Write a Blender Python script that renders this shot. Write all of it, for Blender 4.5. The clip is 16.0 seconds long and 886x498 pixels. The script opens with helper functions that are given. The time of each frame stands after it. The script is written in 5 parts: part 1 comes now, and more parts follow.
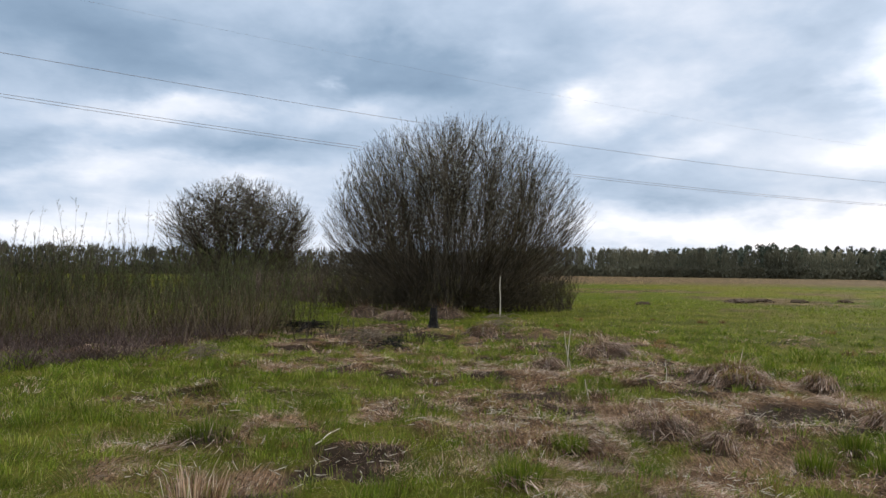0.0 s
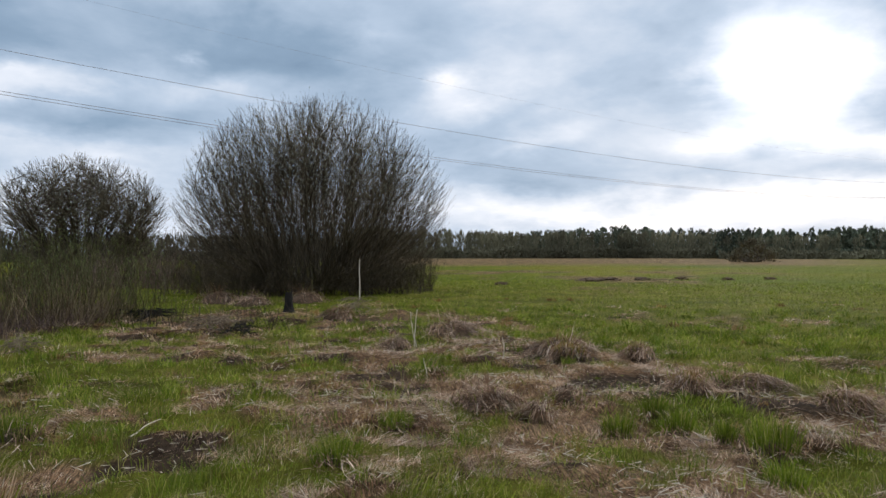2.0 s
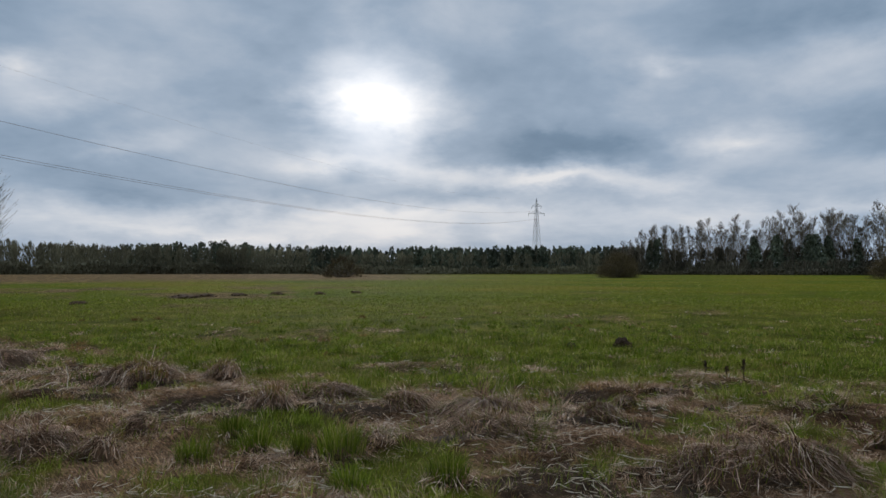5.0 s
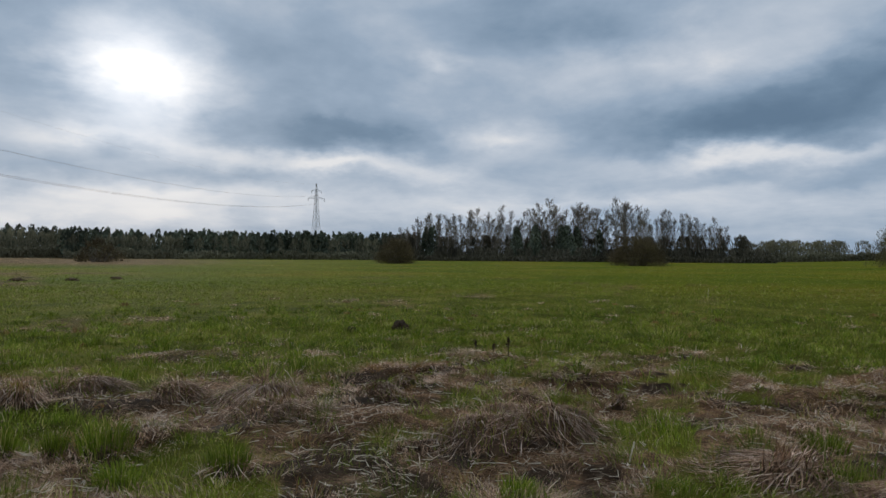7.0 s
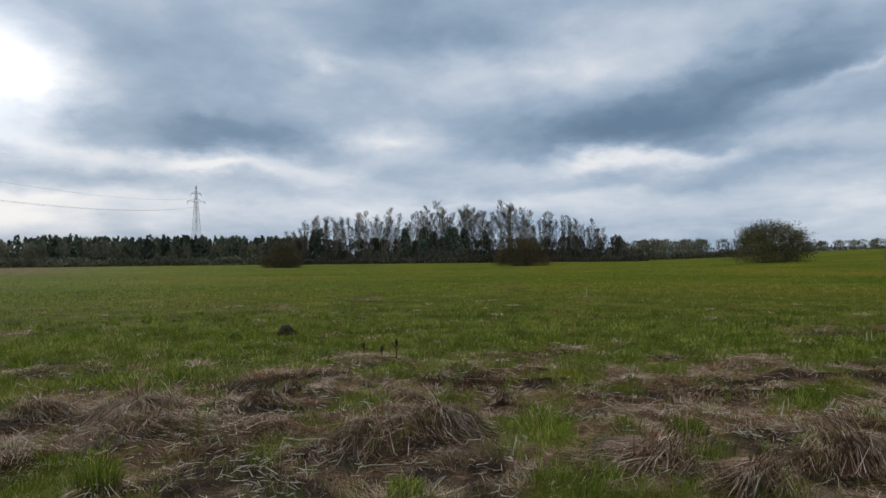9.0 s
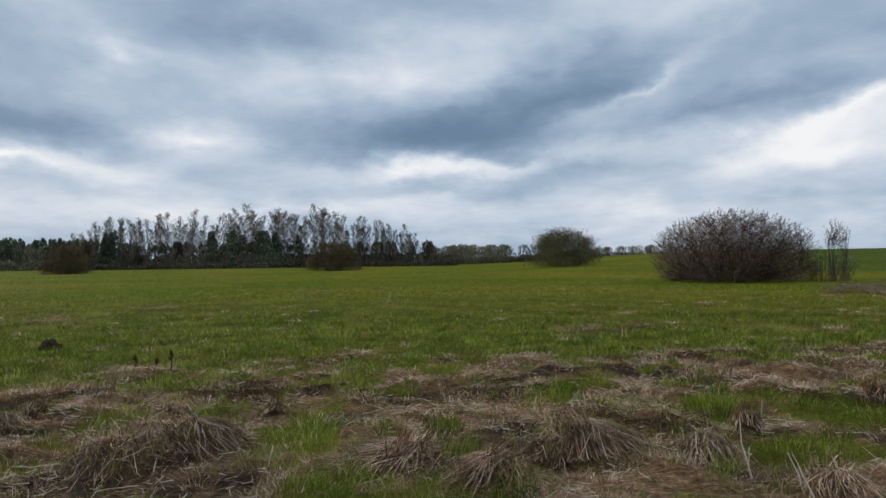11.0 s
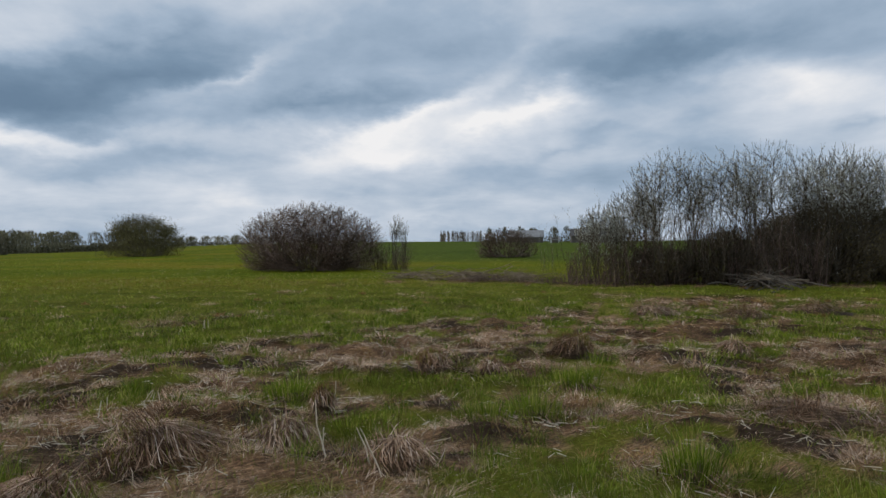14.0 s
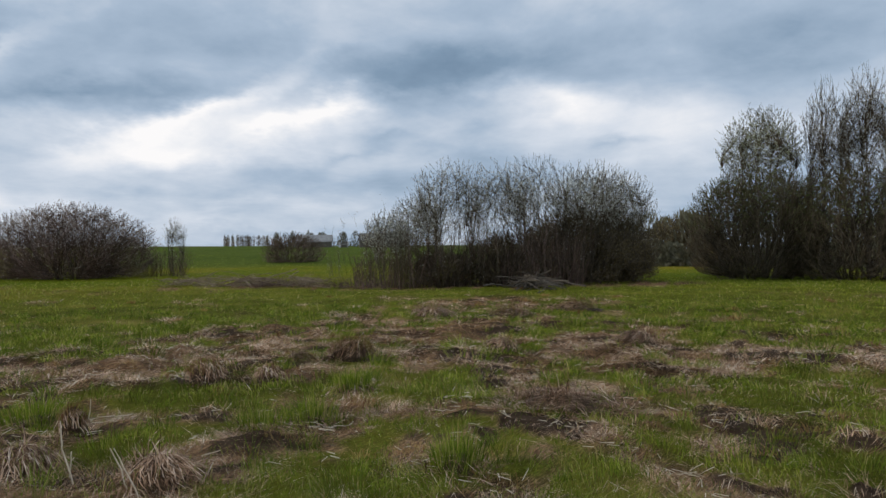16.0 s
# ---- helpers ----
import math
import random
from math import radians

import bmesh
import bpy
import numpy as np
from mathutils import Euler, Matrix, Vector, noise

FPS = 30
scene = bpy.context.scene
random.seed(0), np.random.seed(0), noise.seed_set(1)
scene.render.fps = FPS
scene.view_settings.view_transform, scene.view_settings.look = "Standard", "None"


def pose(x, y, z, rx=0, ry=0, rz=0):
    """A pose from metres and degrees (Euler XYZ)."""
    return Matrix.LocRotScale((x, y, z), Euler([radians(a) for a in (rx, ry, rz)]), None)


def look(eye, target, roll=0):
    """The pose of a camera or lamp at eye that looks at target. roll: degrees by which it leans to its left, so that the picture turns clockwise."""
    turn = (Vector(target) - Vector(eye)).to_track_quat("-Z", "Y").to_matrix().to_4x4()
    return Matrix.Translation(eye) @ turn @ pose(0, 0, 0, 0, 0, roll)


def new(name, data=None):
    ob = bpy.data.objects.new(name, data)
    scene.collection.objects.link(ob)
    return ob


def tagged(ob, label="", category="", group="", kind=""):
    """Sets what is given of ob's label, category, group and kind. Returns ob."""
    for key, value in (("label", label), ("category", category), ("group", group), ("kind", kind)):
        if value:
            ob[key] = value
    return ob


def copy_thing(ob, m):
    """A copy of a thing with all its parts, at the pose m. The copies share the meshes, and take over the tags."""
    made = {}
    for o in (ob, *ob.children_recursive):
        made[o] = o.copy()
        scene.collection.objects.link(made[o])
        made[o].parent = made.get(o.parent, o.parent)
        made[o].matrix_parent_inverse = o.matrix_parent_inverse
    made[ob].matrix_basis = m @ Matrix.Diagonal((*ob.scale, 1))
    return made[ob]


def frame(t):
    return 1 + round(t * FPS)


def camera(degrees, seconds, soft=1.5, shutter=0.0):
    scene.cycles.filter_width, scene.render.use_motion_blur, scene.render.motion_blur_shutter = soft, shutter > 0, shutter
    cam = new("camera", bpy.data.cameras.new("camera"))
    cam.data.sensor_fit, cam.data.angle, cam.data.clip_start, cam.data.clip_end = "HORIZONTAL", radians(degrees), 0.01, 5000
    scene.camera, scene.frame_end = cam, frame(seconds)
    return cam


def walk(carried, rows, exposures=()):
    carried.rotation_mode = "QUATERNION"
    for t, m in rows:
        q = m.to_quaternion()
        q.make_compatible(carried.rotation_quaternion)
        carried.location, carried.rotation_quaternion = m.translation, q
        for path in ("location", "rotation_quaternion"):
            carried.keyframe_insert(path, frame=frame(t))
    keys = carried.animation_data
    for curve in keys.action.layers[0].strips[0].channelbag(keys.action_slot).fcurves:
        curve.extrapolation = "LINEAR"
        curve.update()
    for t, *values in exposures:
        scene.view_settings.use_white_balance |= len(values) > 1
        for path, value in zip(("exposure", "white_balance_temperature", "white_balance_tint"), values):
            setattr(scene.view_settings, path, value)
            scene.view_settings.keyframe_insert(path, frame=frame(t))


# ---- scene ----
cam = camera(65.9, 16.0, 1.5)
ROWS = [
    (0, 0.024, -0.014, 1.504, -0.20, 1.86, -0.65),
    (0.5, 0.087, -0.066, 1.512, -3.34, 1.84, -0.26),
    (1, 0.181, -0.056, 1.502, -6.12, 1.46, 0.33),
    (1.5, 0.301, -0.066, 1.497, -8.28, 1.18, 0.54),
    (2, 0.408, -0.068, 1.484, -10.97, 0.52, 0.07),
    (2.5, 0.495, -0.119, 1.484, -14.56, 0.42, 0.22),
    (3, 0.578, -0.166, 1.480, -19.98, 0.45, -0.06),
    (3.5, 0.629, -0.184, 1.487, -25.31, 0.54, -0.58),
    (4, 0.653, -0.157, 1.496, -32.19, 1.50, 0.16),
    (4.5, 0.597, -0.105, 1.501, -38.05, 1.95, 0.38),
    (5, 0.605, -0.037, 1.487, -43.60, 1.80, 0.02),
    (5.2, 0.589, -0.052, 1.474, -45.96, 1.80, -0.25),
    (7.5, 0.526, -0.009, 1.468, -64.74, 0.63, -0.17),
    (8, 0.494, -0.002, 1.470, -67.14, 0.86, -0.00),
    (8.2, 0.492, 0.000, 1.469, -68.22, 0.80, 0.10),
    (10.3, 0.614, -0.340, 1.468, -77.10, 0.90, 0.58),
    (10.5, 0.558, -0.392, 1.486, -78.96, 0.81, 0.42),
    (11, 0.579, -0.471, 1.483, -86.70, 1.06, 0.65),
    (11.5, 0.649, -0.526, 1.463, -92.11, 0.90, 1.30),
    (12, 0.660, -0.539, 1.469, -96.87, 0.79, 1.50),
    (12.5, 0.726, -0.555, 1.464, -102.12, 0.35, 1.60),
    (13, 0.760, -0.542, 1.463, -108.28, -0.59, 1.87),
    (13.5, 0.760, -0.544, 1.456, -113.79, -1.08, 0.73),
    (14, 0.744, -0.545, 1.465, -120.40, -0.01, 0.20),
    (14.5, 0.735, -0.536, 1.461, -125.14, 0.08, 0.05),
    (15, 0.758, -0.562, 1.448, -130.65, 0.20, 0.37),
    (15.5, 0.743, -0.572, 1.448, -135.02, 0.21, 0.00),
    (16, 0.665, -0.621, 1.454, -137.94, 0.30, 0.35),
]
walk(cam, [(t, pose(x, y, z, 90 + pitch, roll, yaw)) for t, x, y, z, yaw, pitch, roll in ROWS],
     exposures=[(0, 0.37, 6750, 13), (2, 0.28, 6700, 12), (3.5, 0.10, 6550, 10.5), (4.2, -0.21, 6450, 10), (5, -0.39, 6400, 10), (7.5, -0.36, 6400, 9.5), (8.2, -0.31, 6400, 9.5), (10.5, -0.11, 6500, 9.5), (12.5, -0.13, 6500, 9.5), (14, -0.16, 6550, 10), (16, -0.02, 6600, 10.5)])

# ---- world: cloudy spring sky with the sun behind a thin place in the clouds ----
SUN_AZ, SUN_EL = 37.6, 13.4


def node(tree, kind, operation="", data_type="", blend_type="", vector_type="", gradient_type="", attribute_name="", **values):
    n = tree.nodes.new(kind)
    if operation:
        n.operation = operation
    if data_type:
        n.data_type = data_type
    if blend_type:
        n.blend_type = blend_type
    if vector_type:
        n.vector_type = vector_type
    if gradient_type:
        n.gradient_type = gradient_type
    if attribute_name:
        n.attribute_name = attribute_name
    for key, v in values.items():
        n.inputs[key].default_value = v
    return n


world = bpy.data.worlds.new("world")
scene.world = world
world.use_nodes = True
wt = world.node_tree
wt.nodes.clear()
wl = wt.links


def wmath(op, a, b=None, c=None):
    n = node(wt, "ShaderNodeMath", operation=op)
    for i, v in enumerate((a, b, c)):
        if v is None:
            continue
        if isinstance(v, (int, float)):
            n.inputs[i].default_value = v
        else:
            wl.new(v, n.inputs[i])
    return n.outputs[0]


coord = node(wt, "ShaderNodeTexCoord")
sep = node(wt, "ShaderNodeSeparateXYZ")
wl.new(coord.outputs["Generated"], sep.inputs[0])
az = wmath("MULTIPLY", wmath("ARCTAN2", sep.outputs[0], sep.outputs[1]), 57.2958)
el = wmath("MULTIPLY", wmath("ARCSINE", sep.outputs[2]), 57.2958)
flat = node(wt, "ShaderNodeCombineXYZ")
wl.new(az, flat.inputs[0])
wl.new(el, flat.inputs[1])
# clouds lie in flat layers: stretched sideways towards the horizon
squash = node(wt, "ShaderNodeVectorMath", operation="MULTIPLY")
wl.new(flat.outputs[0], squash.inputs[0])
squash.inputs[1].default_value = (0.06, 0.115, 1)
warp_noise = node(wt, "ShaderNodeTexNoise", Scale=1.6, Detail=5.0, Roughness=0.6)
wl.new(squash.outputs[0], warp_noise.inputs["Vector"])
centred = node(wt, "ShaderNodeVectorMath", operation="SUBTRACT")
wl.new(warp_noise.outputs["Color"], centred.inputs[0])
centred.inputs[1].default_value = (0.5, 0.5, 0.5)
stretch = node(wt, "ShaderNodeVectorMath", operation="MULTIPLY")
wl.new(centred.outputs[0], stretch.inputs[0])
stretch.inputs[1].default_value = (12, 6, 0)
warped = node(wt, "ShaderNodeVectorMath", operation="ADD")
wl.new(flat.outputs[0], warped.inputs[0])
wl.new(stretch.outputs[0], warped.inputs[1])

# perspective of a flat cloud layer overhead
lift = wmath("ADD", sep.outputs[2], 0.16)
layer = node(wt, "ShaderNodeCombineXYZ")
wl.new(wmath("DIVIDE", sep.outputs[0], lift), layer.inputs[0])
wl.new(wmath("DIVIDE", sep.outputs[1], lift), layer.inputs[1])
billow = node(wt, "ShaderNodeTexNoise", Scale=1.35, Detail=6.0, Roughness=0.5, Distortion=0.25)
wl.new(squash.outputs[0], billow.inputs["Vector"])
wisps = node(wt, "ShaderNodeTexNoise", Scale=1.6, Detail=9.0, Roughness=0.62, Distortion=0.3)
wl.new(layer.outputs[0], wisps.inputs["Vector"])
cover = wmath("MULTIPLY_ADD", billow.outputs["Fac"], 0.62, 0.10)
cover = wmath("MULTIPLY_ADD", wisps.outputs["Fac"], 0.38, cover)
cover = wmath("ADD", cover, -0.07)


def cloud(azimuth, elevation, half_width, half_height, tilt, light):
    """A bank of cloud, lighter or darker than the layer behind it; degrees."""
    global cover
    m = node(wt, "ShaderNodeMapping", vector_type="TEXTURE")
    m.inputs["Location"].default_value = (azimuth, elevation, 0)
    m.inputs["Rotation"].default_value = (0, 0, radians(tilt))
    m.inputs["Scale"].default_value = (half_width, half_height, 1)
    wl.new(warped.outputs[0], m.inputs["Vector"])
    g = node(wt, "ShaderNodeTexGradient", gradient_type="QUADRATIC_SPHERE")
    wl.new(m.outputs[0], g.inputs[0])
    s = node(wt, "ShaderNodeMath", operation="MULTIPLY_ADD")
    wl.new(g.outputs["Fac"], s.inputs[0])
    s.inputs[1].default_value = light
    wl.new(cover, s.inputs[2])
    cover = s.outputs[0]


cloud(-28, 17.2, 38, 10.1, -3, -0.38)
cloud(23, 8.1, 30, 7.1, 0, -0.07)
cloud(-30, 9.6, 16, 2.7, 5, -0.17)
cloud(-17, 9.9, 13, 2.7, 5, -0.15)
cloud(-22, 12.9, 9, 3.0, 8, 0.30)
cloud(-9, 15.5, 2, 1.2, 10, 0.21)
cloud(-7, 13.1, 9, 3.0, 5, 0.21)
cloud(-17, 12.5, 16, 2.4, 6, 0.21)
cloud(-28, 6.9, 20, 2.4, 3, 0.18)
cloud(-16, 7.0, 7, 2.7, 0, 0.18)
cloud(-29, 3.5, 20, 3.0, 0, 0.27)
cloud(5, 18.0, 5, 4.1, 0, 0.11)
cloud(11, 14.8, 9, 6.5, 20, 0.18)
cloud(-8, 18.6, 19, 3.6, 0, -0.09)
cloud(37.5, 13.2, 9, 8.0, 0, 0.44)
cloud(38, 12.1, 22, 14.0, 0, 0.13)
cloud(12, 14.7, 4, 2.4, 20, 0.24)
cloud(14, 12.9, 8, 3.6, 15, 0.21)
cloud(18, 9.6, 13, 2.4, 10, 0.21)
cloud(28, 13.0, 9, 4.1, 0, -0.19)
cloud(-1, 16.1, 23, 7.7, 5, -0.34)
cloud(52, 11.3, 16, 4.4, 0, -0.25)
cloud(53, 7.7, 20, 2.1, -2, 0.32)
cloud(34, 8.6, 15, 2.4, 3, 0.28)
cloud(42, 6.0, 18, 1.7, 0, -0.12)
cloud(17, 6.1, 12, 1.8, 0, -0.11)
cloud(26, 3.2, 53, 2.7, 0, 0.32)
cloud(28, 18.1, 16, 3.6, 0, -0.12)
cloud(50, 16.3, 12, 4.1, 0, -0.06)
cloud(54, 10.6, 12, 2.4, 0, -0.22)
cloud(52, 7.8, 16, 2.1, 0, 0.32)
cloud(73, 17.8, 16, 6.5, 0, -0.28)
cloud(61, 15.9, 4, 2.4, 0, 0.20)
cloud(66, 10.1, 10, 2.7, -5, 0.32)
cloud(62, 6.8, 7, 1.8, 0, 0.20)
cloud(86, 10.6, 23, 3.3, 0, -0.15)
cloud(95, 13.7, 16, 7.1, 20, -0.19)
cloud(83, 7.7, 18, 2.1, 0, 0.24)
cloud(82, 15.1, 6, 2.4, 20, 0.16)
cloud(45, 13.9, 7, 9.5, 0, -0.07)
cloud(40, 4.2, 59, 2.7, 0, 0.24)
cloud(73, 5.0, 53, 2.4, 0, 0.18)
cloud(78, 15.4, 31, 5.3, 0, 0.18)
cloud(97, 18.2, 19, 3.6, 0, 0.10)
cloud(82, 9.9, 16, 2.4, 3, -0.15)
cloud(96, 13.2, 26, 3.6, 14, -0.25)
cloud(93, 8.3, 16, 1.5, 3, 0.18)
cloud(89, 5.9, 30, 1.8, 0, -0.07)
cloud(103, 13.8, 13, 1.5, 24, 0.24)
cloud(87, 12.3, 23, 5.3, 4, -0.12)
cloud(88, 8.0, 16, 2.0, 0, 0.24)
cloud(101, 7.2, 7, 1.5, 0, -0.12)
cloud(108, 11.4, 14, 2.7, 14, -0.19)
cloud(119, 11.5, 16, 2.5, 26, 0.44)
cloud(116, 7.6, 18, 3.6, 5, 0.28)
cloud(135, 13.9, 13, 3.6, 4, -0.28)
cloud(132, 8.1, 12, 1.8, 14, -0.15)
cloud(129, 12.4, 12, 2.1, 14, 0.28)
cloud(104, 3.9, 42, 3.6, 0, 0.20)
cloud(98, 17.0, 19, 2.4, 24, -0.12)
cloud(140, 14.9, 17, 4.1, 0, -0.26)
cloud(114, 12.2, 17, 3.3, 6, -0.22)
cloud(124, 10.7, 18, 3.6, 16, 0.34)
cloud(149, 11.7, 17, 3.0, -6, 0.30)
cloud(153, 8.0, 7, 1.5, 4, -0.19)
cloud(165, 15.9, 16, 4.7, 0, -0.22)
cloud(134, 10.0, 5, 1.5, 5, -0.15)
cloud(134, 5.6, 42, 2.4, 0, -0.07)
cloud(155, 8.5, 21, 5.3, 0, 0.20)
cloud(121, 2.3, 36, 3.0, 0, 0.16)

cover = wmath("MULTIPLY_ADD", cover, 1.13, -0.065)
tone = node(wt, "ShaderNodeValToRGB")
wl.new(cover, tone.inputs[0])
tone.color_ramp.elements[0].position, tone.color_ramp.elements[0].color = 0.0, (0.157, 0.244, 0.358, 1)
tone.color_ramp.elements[1].position, tone.color_ramp.elements[1].color = 1.0, (0.985, 0.985, 1.0, 1)
for p, c in ((0.25, (0.230, 0.334, 0.464, 1)), (0.5, (0.398, 0.507, 0.648, 1)), (0.75, (0.678, 0.745, 0.842, 1))):
    e = tone.color_ramp.elements.new(p)
    e.color = c
sky = node(wt, "ShaderNodeTexSky")
sky.sky_type, sky.sun_disc, sky.sun_elevation, sky.sun_rotation = "NISHITA", False, radians(SUN_EL), radians(SUN_AZ)
sky_dim = node(wt, "ShaderNodeVectorMath", operation="SCALE")
wl.new(sky.outputs[0], sky_dim.inputs[0])
sky_dim.inputs["Scale"].default_value = 0.08
mix = node(wt, "ShaderNodeMix", data_type="RGBA")
mix.inputs[0].default_value = 0.98
wl.new(sky_dim.outputs[0], mix.inputs[6])
wl.new(tone.outputs[0], mix.inputs[7])
back = node(wt, "ShaderNodeBackground")
# an overcast sky is brighter overhead than at the horizon
over = node(wt, "ShaderNodeMapRange", **{"From Min": 24.0, "From Max": 62.0, "To Min": 1.0, "To Max": 2.0})
wl.new(el, over.inputs[0])
# where the sun stands behind thin cloud the veil itself shines
toward = node(wt, "ShaderNodeVectorMath", operation="DOT_PRODUCT")
wl.new(coord.outputs["Generated"], toward.inputs[0])
toward.inputs[1].default_value = (math.sin(radians(SUN_AZ)) * math.cos(radians(SUN_EL)), math.cos(radians(SUN_AZ)) * math.cos(radians(SUN_EL)), math.sin(radians(SUN_EL)))
shine = wmath("POWER", wmath("MAXIMUM", toward.outputs["Value"], 0.0), 240.0)
veil = wmath("MULTIPLY_ADD", wmath("MULTIPLY", shine, cover), 0.5, 1.0)
wl.new(wmath("MULTIPLY", over.outputs[0], veil), back.inputs["Strength"])
wl.new(mix.outputs[2], back.inputs[0])
wl.new(back.outputs[0], node(wt, "ShaderNodeOutputWorld").inputs[0])

sun = new("sun", bpy.data.lights.new("sun", "SUN"))
sun.data.energy, sun.data.angle, sun.data.color = 1.25, radians(12), (1.0, 0.94, 0.84)
sun.matrix_world = look((0, 0, 0), (-math.sin(radians(SUN_AZ)) * math.cos(radians(SUN_EL)), -math.cos(radians(SUN_AZ)) * math.cos(radians(SUN_EL)), -math.sin(radians(SUN_EL))))


# ---- materials ----
def material(name):
    m = bpy.data.materials.new(name)
    m.use_nodes = True
    t = m.node_tree
    t.nodes.clear()
    out = t.nodes.new("ShaderNodeOutputMaterial")
    return m, t, out


def ramp(t, source, stops):
    r = t.nodes.new("ShaderNodeValToRGB")
    els = r.color_ramp.elements
    els[0].position, els[0].color = stops[0][0], (*stops[0][1], 1)
    els[1].position, els[1].color = stops[-1][0], (*stops[-1][1], 1)
    for p, c in stops[1:-1]:
        els.new(p).color = (*c, 1)
    t.links.new(source, r.inputs[0])
    return r.outputs[0]


def blend(t, fac, a, b, mode="MIX"):
    n = node(t, "ShaderNodeMix", data_type="RGBA", blend_type=mode)
    for i, v in ((0, fac), (6, a), (7, b)):
        if isinstance(v, (int, float)):
            n.inputs[i].default_value = v
        elif isinstance(v, tuple):
            n.inputs[i].default_value = (*v, 1)
        else:
            t.links.new(v, n.inputs[i])
    return n.outputs[2]


def place_noise(t, scale, detail=4.0, rough=0.6, stretch_by=(1, 1, 1)):
    g = t.nodes.new("ShaderNodeNewGeometry")
    m = node(t, "ShaderNodeVectorMath", operation="MULTIPLY")
    t.links.new(g.outputs["Position"], m.inputs[0])
    m.inputs[1].default_value = stretch_by
    n = node(t, "ShaderNodeTexNoise", Scale=scale, Detail=detail, Roughness=rough)
    t.links.new(m.outputs[0], n.inputs["Vector"])
    return n.outputs["Fac"]


def island(t):
    return t.nodes.new("ShaderNodeNewGeometry").outputs["Random Per Island"]


def leafy(name, stops, scale=0.7, lit=0.3, rough=0.6):
    """Thin plant matter: each blade or leaf its own shade, patches over some metres, light coming through."""
    m, t, out = material(name)
    col = ramp(t, island(t), stops)
    col = blend(t, 0.75, col, ramp(t, place_noise(t, scale), [(0.34, (0.36, 0.36, 0.36)), (0.64, (1.4, 1.4, 1.35))]), "MULTIPLY")
    p = node(t, "ShaderNodeBsdfPrincipled", Roughness=rough)
    p.inputs["Specular IOR Level"].default_value = 0.1
    t.links.new(col, p.inputs["Base Color"])
    tr = t.nodes.new("ShaderNodeBsdfTranslucent")
    t.links.new(col, tr.inputs[0])
    mx = node(t, "ShaderNodeMixShader", Fac=lit)
    t.links.new(p.outputs[0], mx.inputs[1])
    t.links.new(tr.outputs[0], mx.inputs[2])
    t.links.new(mx.outputs[0], out.inputs[0])
    return m


def solid(name, stops, scale, rough=0.85, bump=0.3, metal=0.0, stretch_by=(1, 1, 1), fine=6.0):
    """Solid matter with grain at two scales and relief."""
    m, t, out = material(name)
    a = place_noise(t, scale, 5.0, 0.65, stretch_by)
    b = place_noise(t, scale * fine, 4.0, 0.6, stretch_by)
    col = blend(t, 0.6, ramp(t, a, stops), ramp(t, b, [(0.25, (0.55, 0.55, 0.55)), (0.75, (1.3, 1.3, 1.3))]), "MULTIPLY")
    p = node(t, "ShaderNodeBsdfPrincipled", Roughness=rough, Metallic=metal)
    p.inputs["Specular IOR Level"].default_value = 0.25
    t.links.new(col, p.inputs["Base Color"])
    bm = node(t, "ShaderNodeBump", Strength=bump, Distance=0.02)
    t.links.new(b, bm.inputs["Height"])
    t.links.new(bm.outputs[0], p.inputs["Normal"])
    t.links.new(p.outputs[0], out.inputs[0])
    return m


GREEN = leafy("spring_grass", [(0.0, (0.092, 0.118, 0.011)), (0.3, (0.18, 0.222, 0.02)), (0.72, (0.275, 0.315, 0.033)), (0.9, (0.44, 0.385, 0.095)), (1.0, (0.60, 0.47, 0.25))], 1.6, 0.3)
LUSH = leafy("lush_grass", [(0.0, (0.06, 0.092, 0.007)), (0.5, (0.14, 0.195, 0.015)), (0.85, (0.25, 0.29, 0.032)), (1.0, (0.50, 0.39, 0.14))], 1.6, 0.35)
STRAW = leafy("dead_grass", [(0.0, (0.11, 0.055, 0.031)), (0.38, (0.42, 0.25, 0.145)), (0.8, (0.78, 0.52, 0.345)), (1.0, (0.96, 0.79, 0.62))], 2.6, 0.12, 0.75)
HANGING = leafy("old_sedge_blades", [(0.0, (0.04, 0.018, 0.009)), (0.42, (0.18, 0.094, 0.049)), (0.8, (0.47, 0.285, 0.175)), (1.0, (0.86, 0.66, 0.50))], 3.2, 0.10, 0.8)
RUSTY = leafy("rusty_sedge", [(0.0, (0.13, 0.06, 0.022)), (0.5, (0.31, 0.165, 0.062)), (1.0, (0.44, 0.31, 0.125))], 0.9, 0.25, 0.7)
PALE = solid("bleached_stalk", [(0.3, (0.52, 0.40, 0.26)), (0.7, (0.86, 0.74, 0.57))], 9.0)
REEDY = leafy("tan_shoots", [(0.0, (0.11, 0.07, 0.036)), (0.6, (0.21, 0.142, 0.08)), (1.0, (0.38, 0.28, 0.17))], 0.9, 0.1, 0.7)
BARK = solid("willow_bark", [(0.3, (0.075, 0.058, 0.041)), (0.7, (0.165, 0.13, 0.095))], 3.0, stretch_by=(1, 1, 0.25))
TWIG = leafy("willow_twigs", [(0.0, (0.052, 0.038, 0.024)), (0.6, (0.102, 0.076, 0.048)), (1.0, (0.19, 0.143, 0.094))], 0.6, 0.05, 0.7)
OLIVE_TWIG = leafy("olive_shoots", [(0.0, (0.062, 0.05, 0.02)), (0.6, (0.12, 0.098, 0.042)), (1.0, (0.20, 0.165, 0.08))], 0.9, 0.08, 0.7)
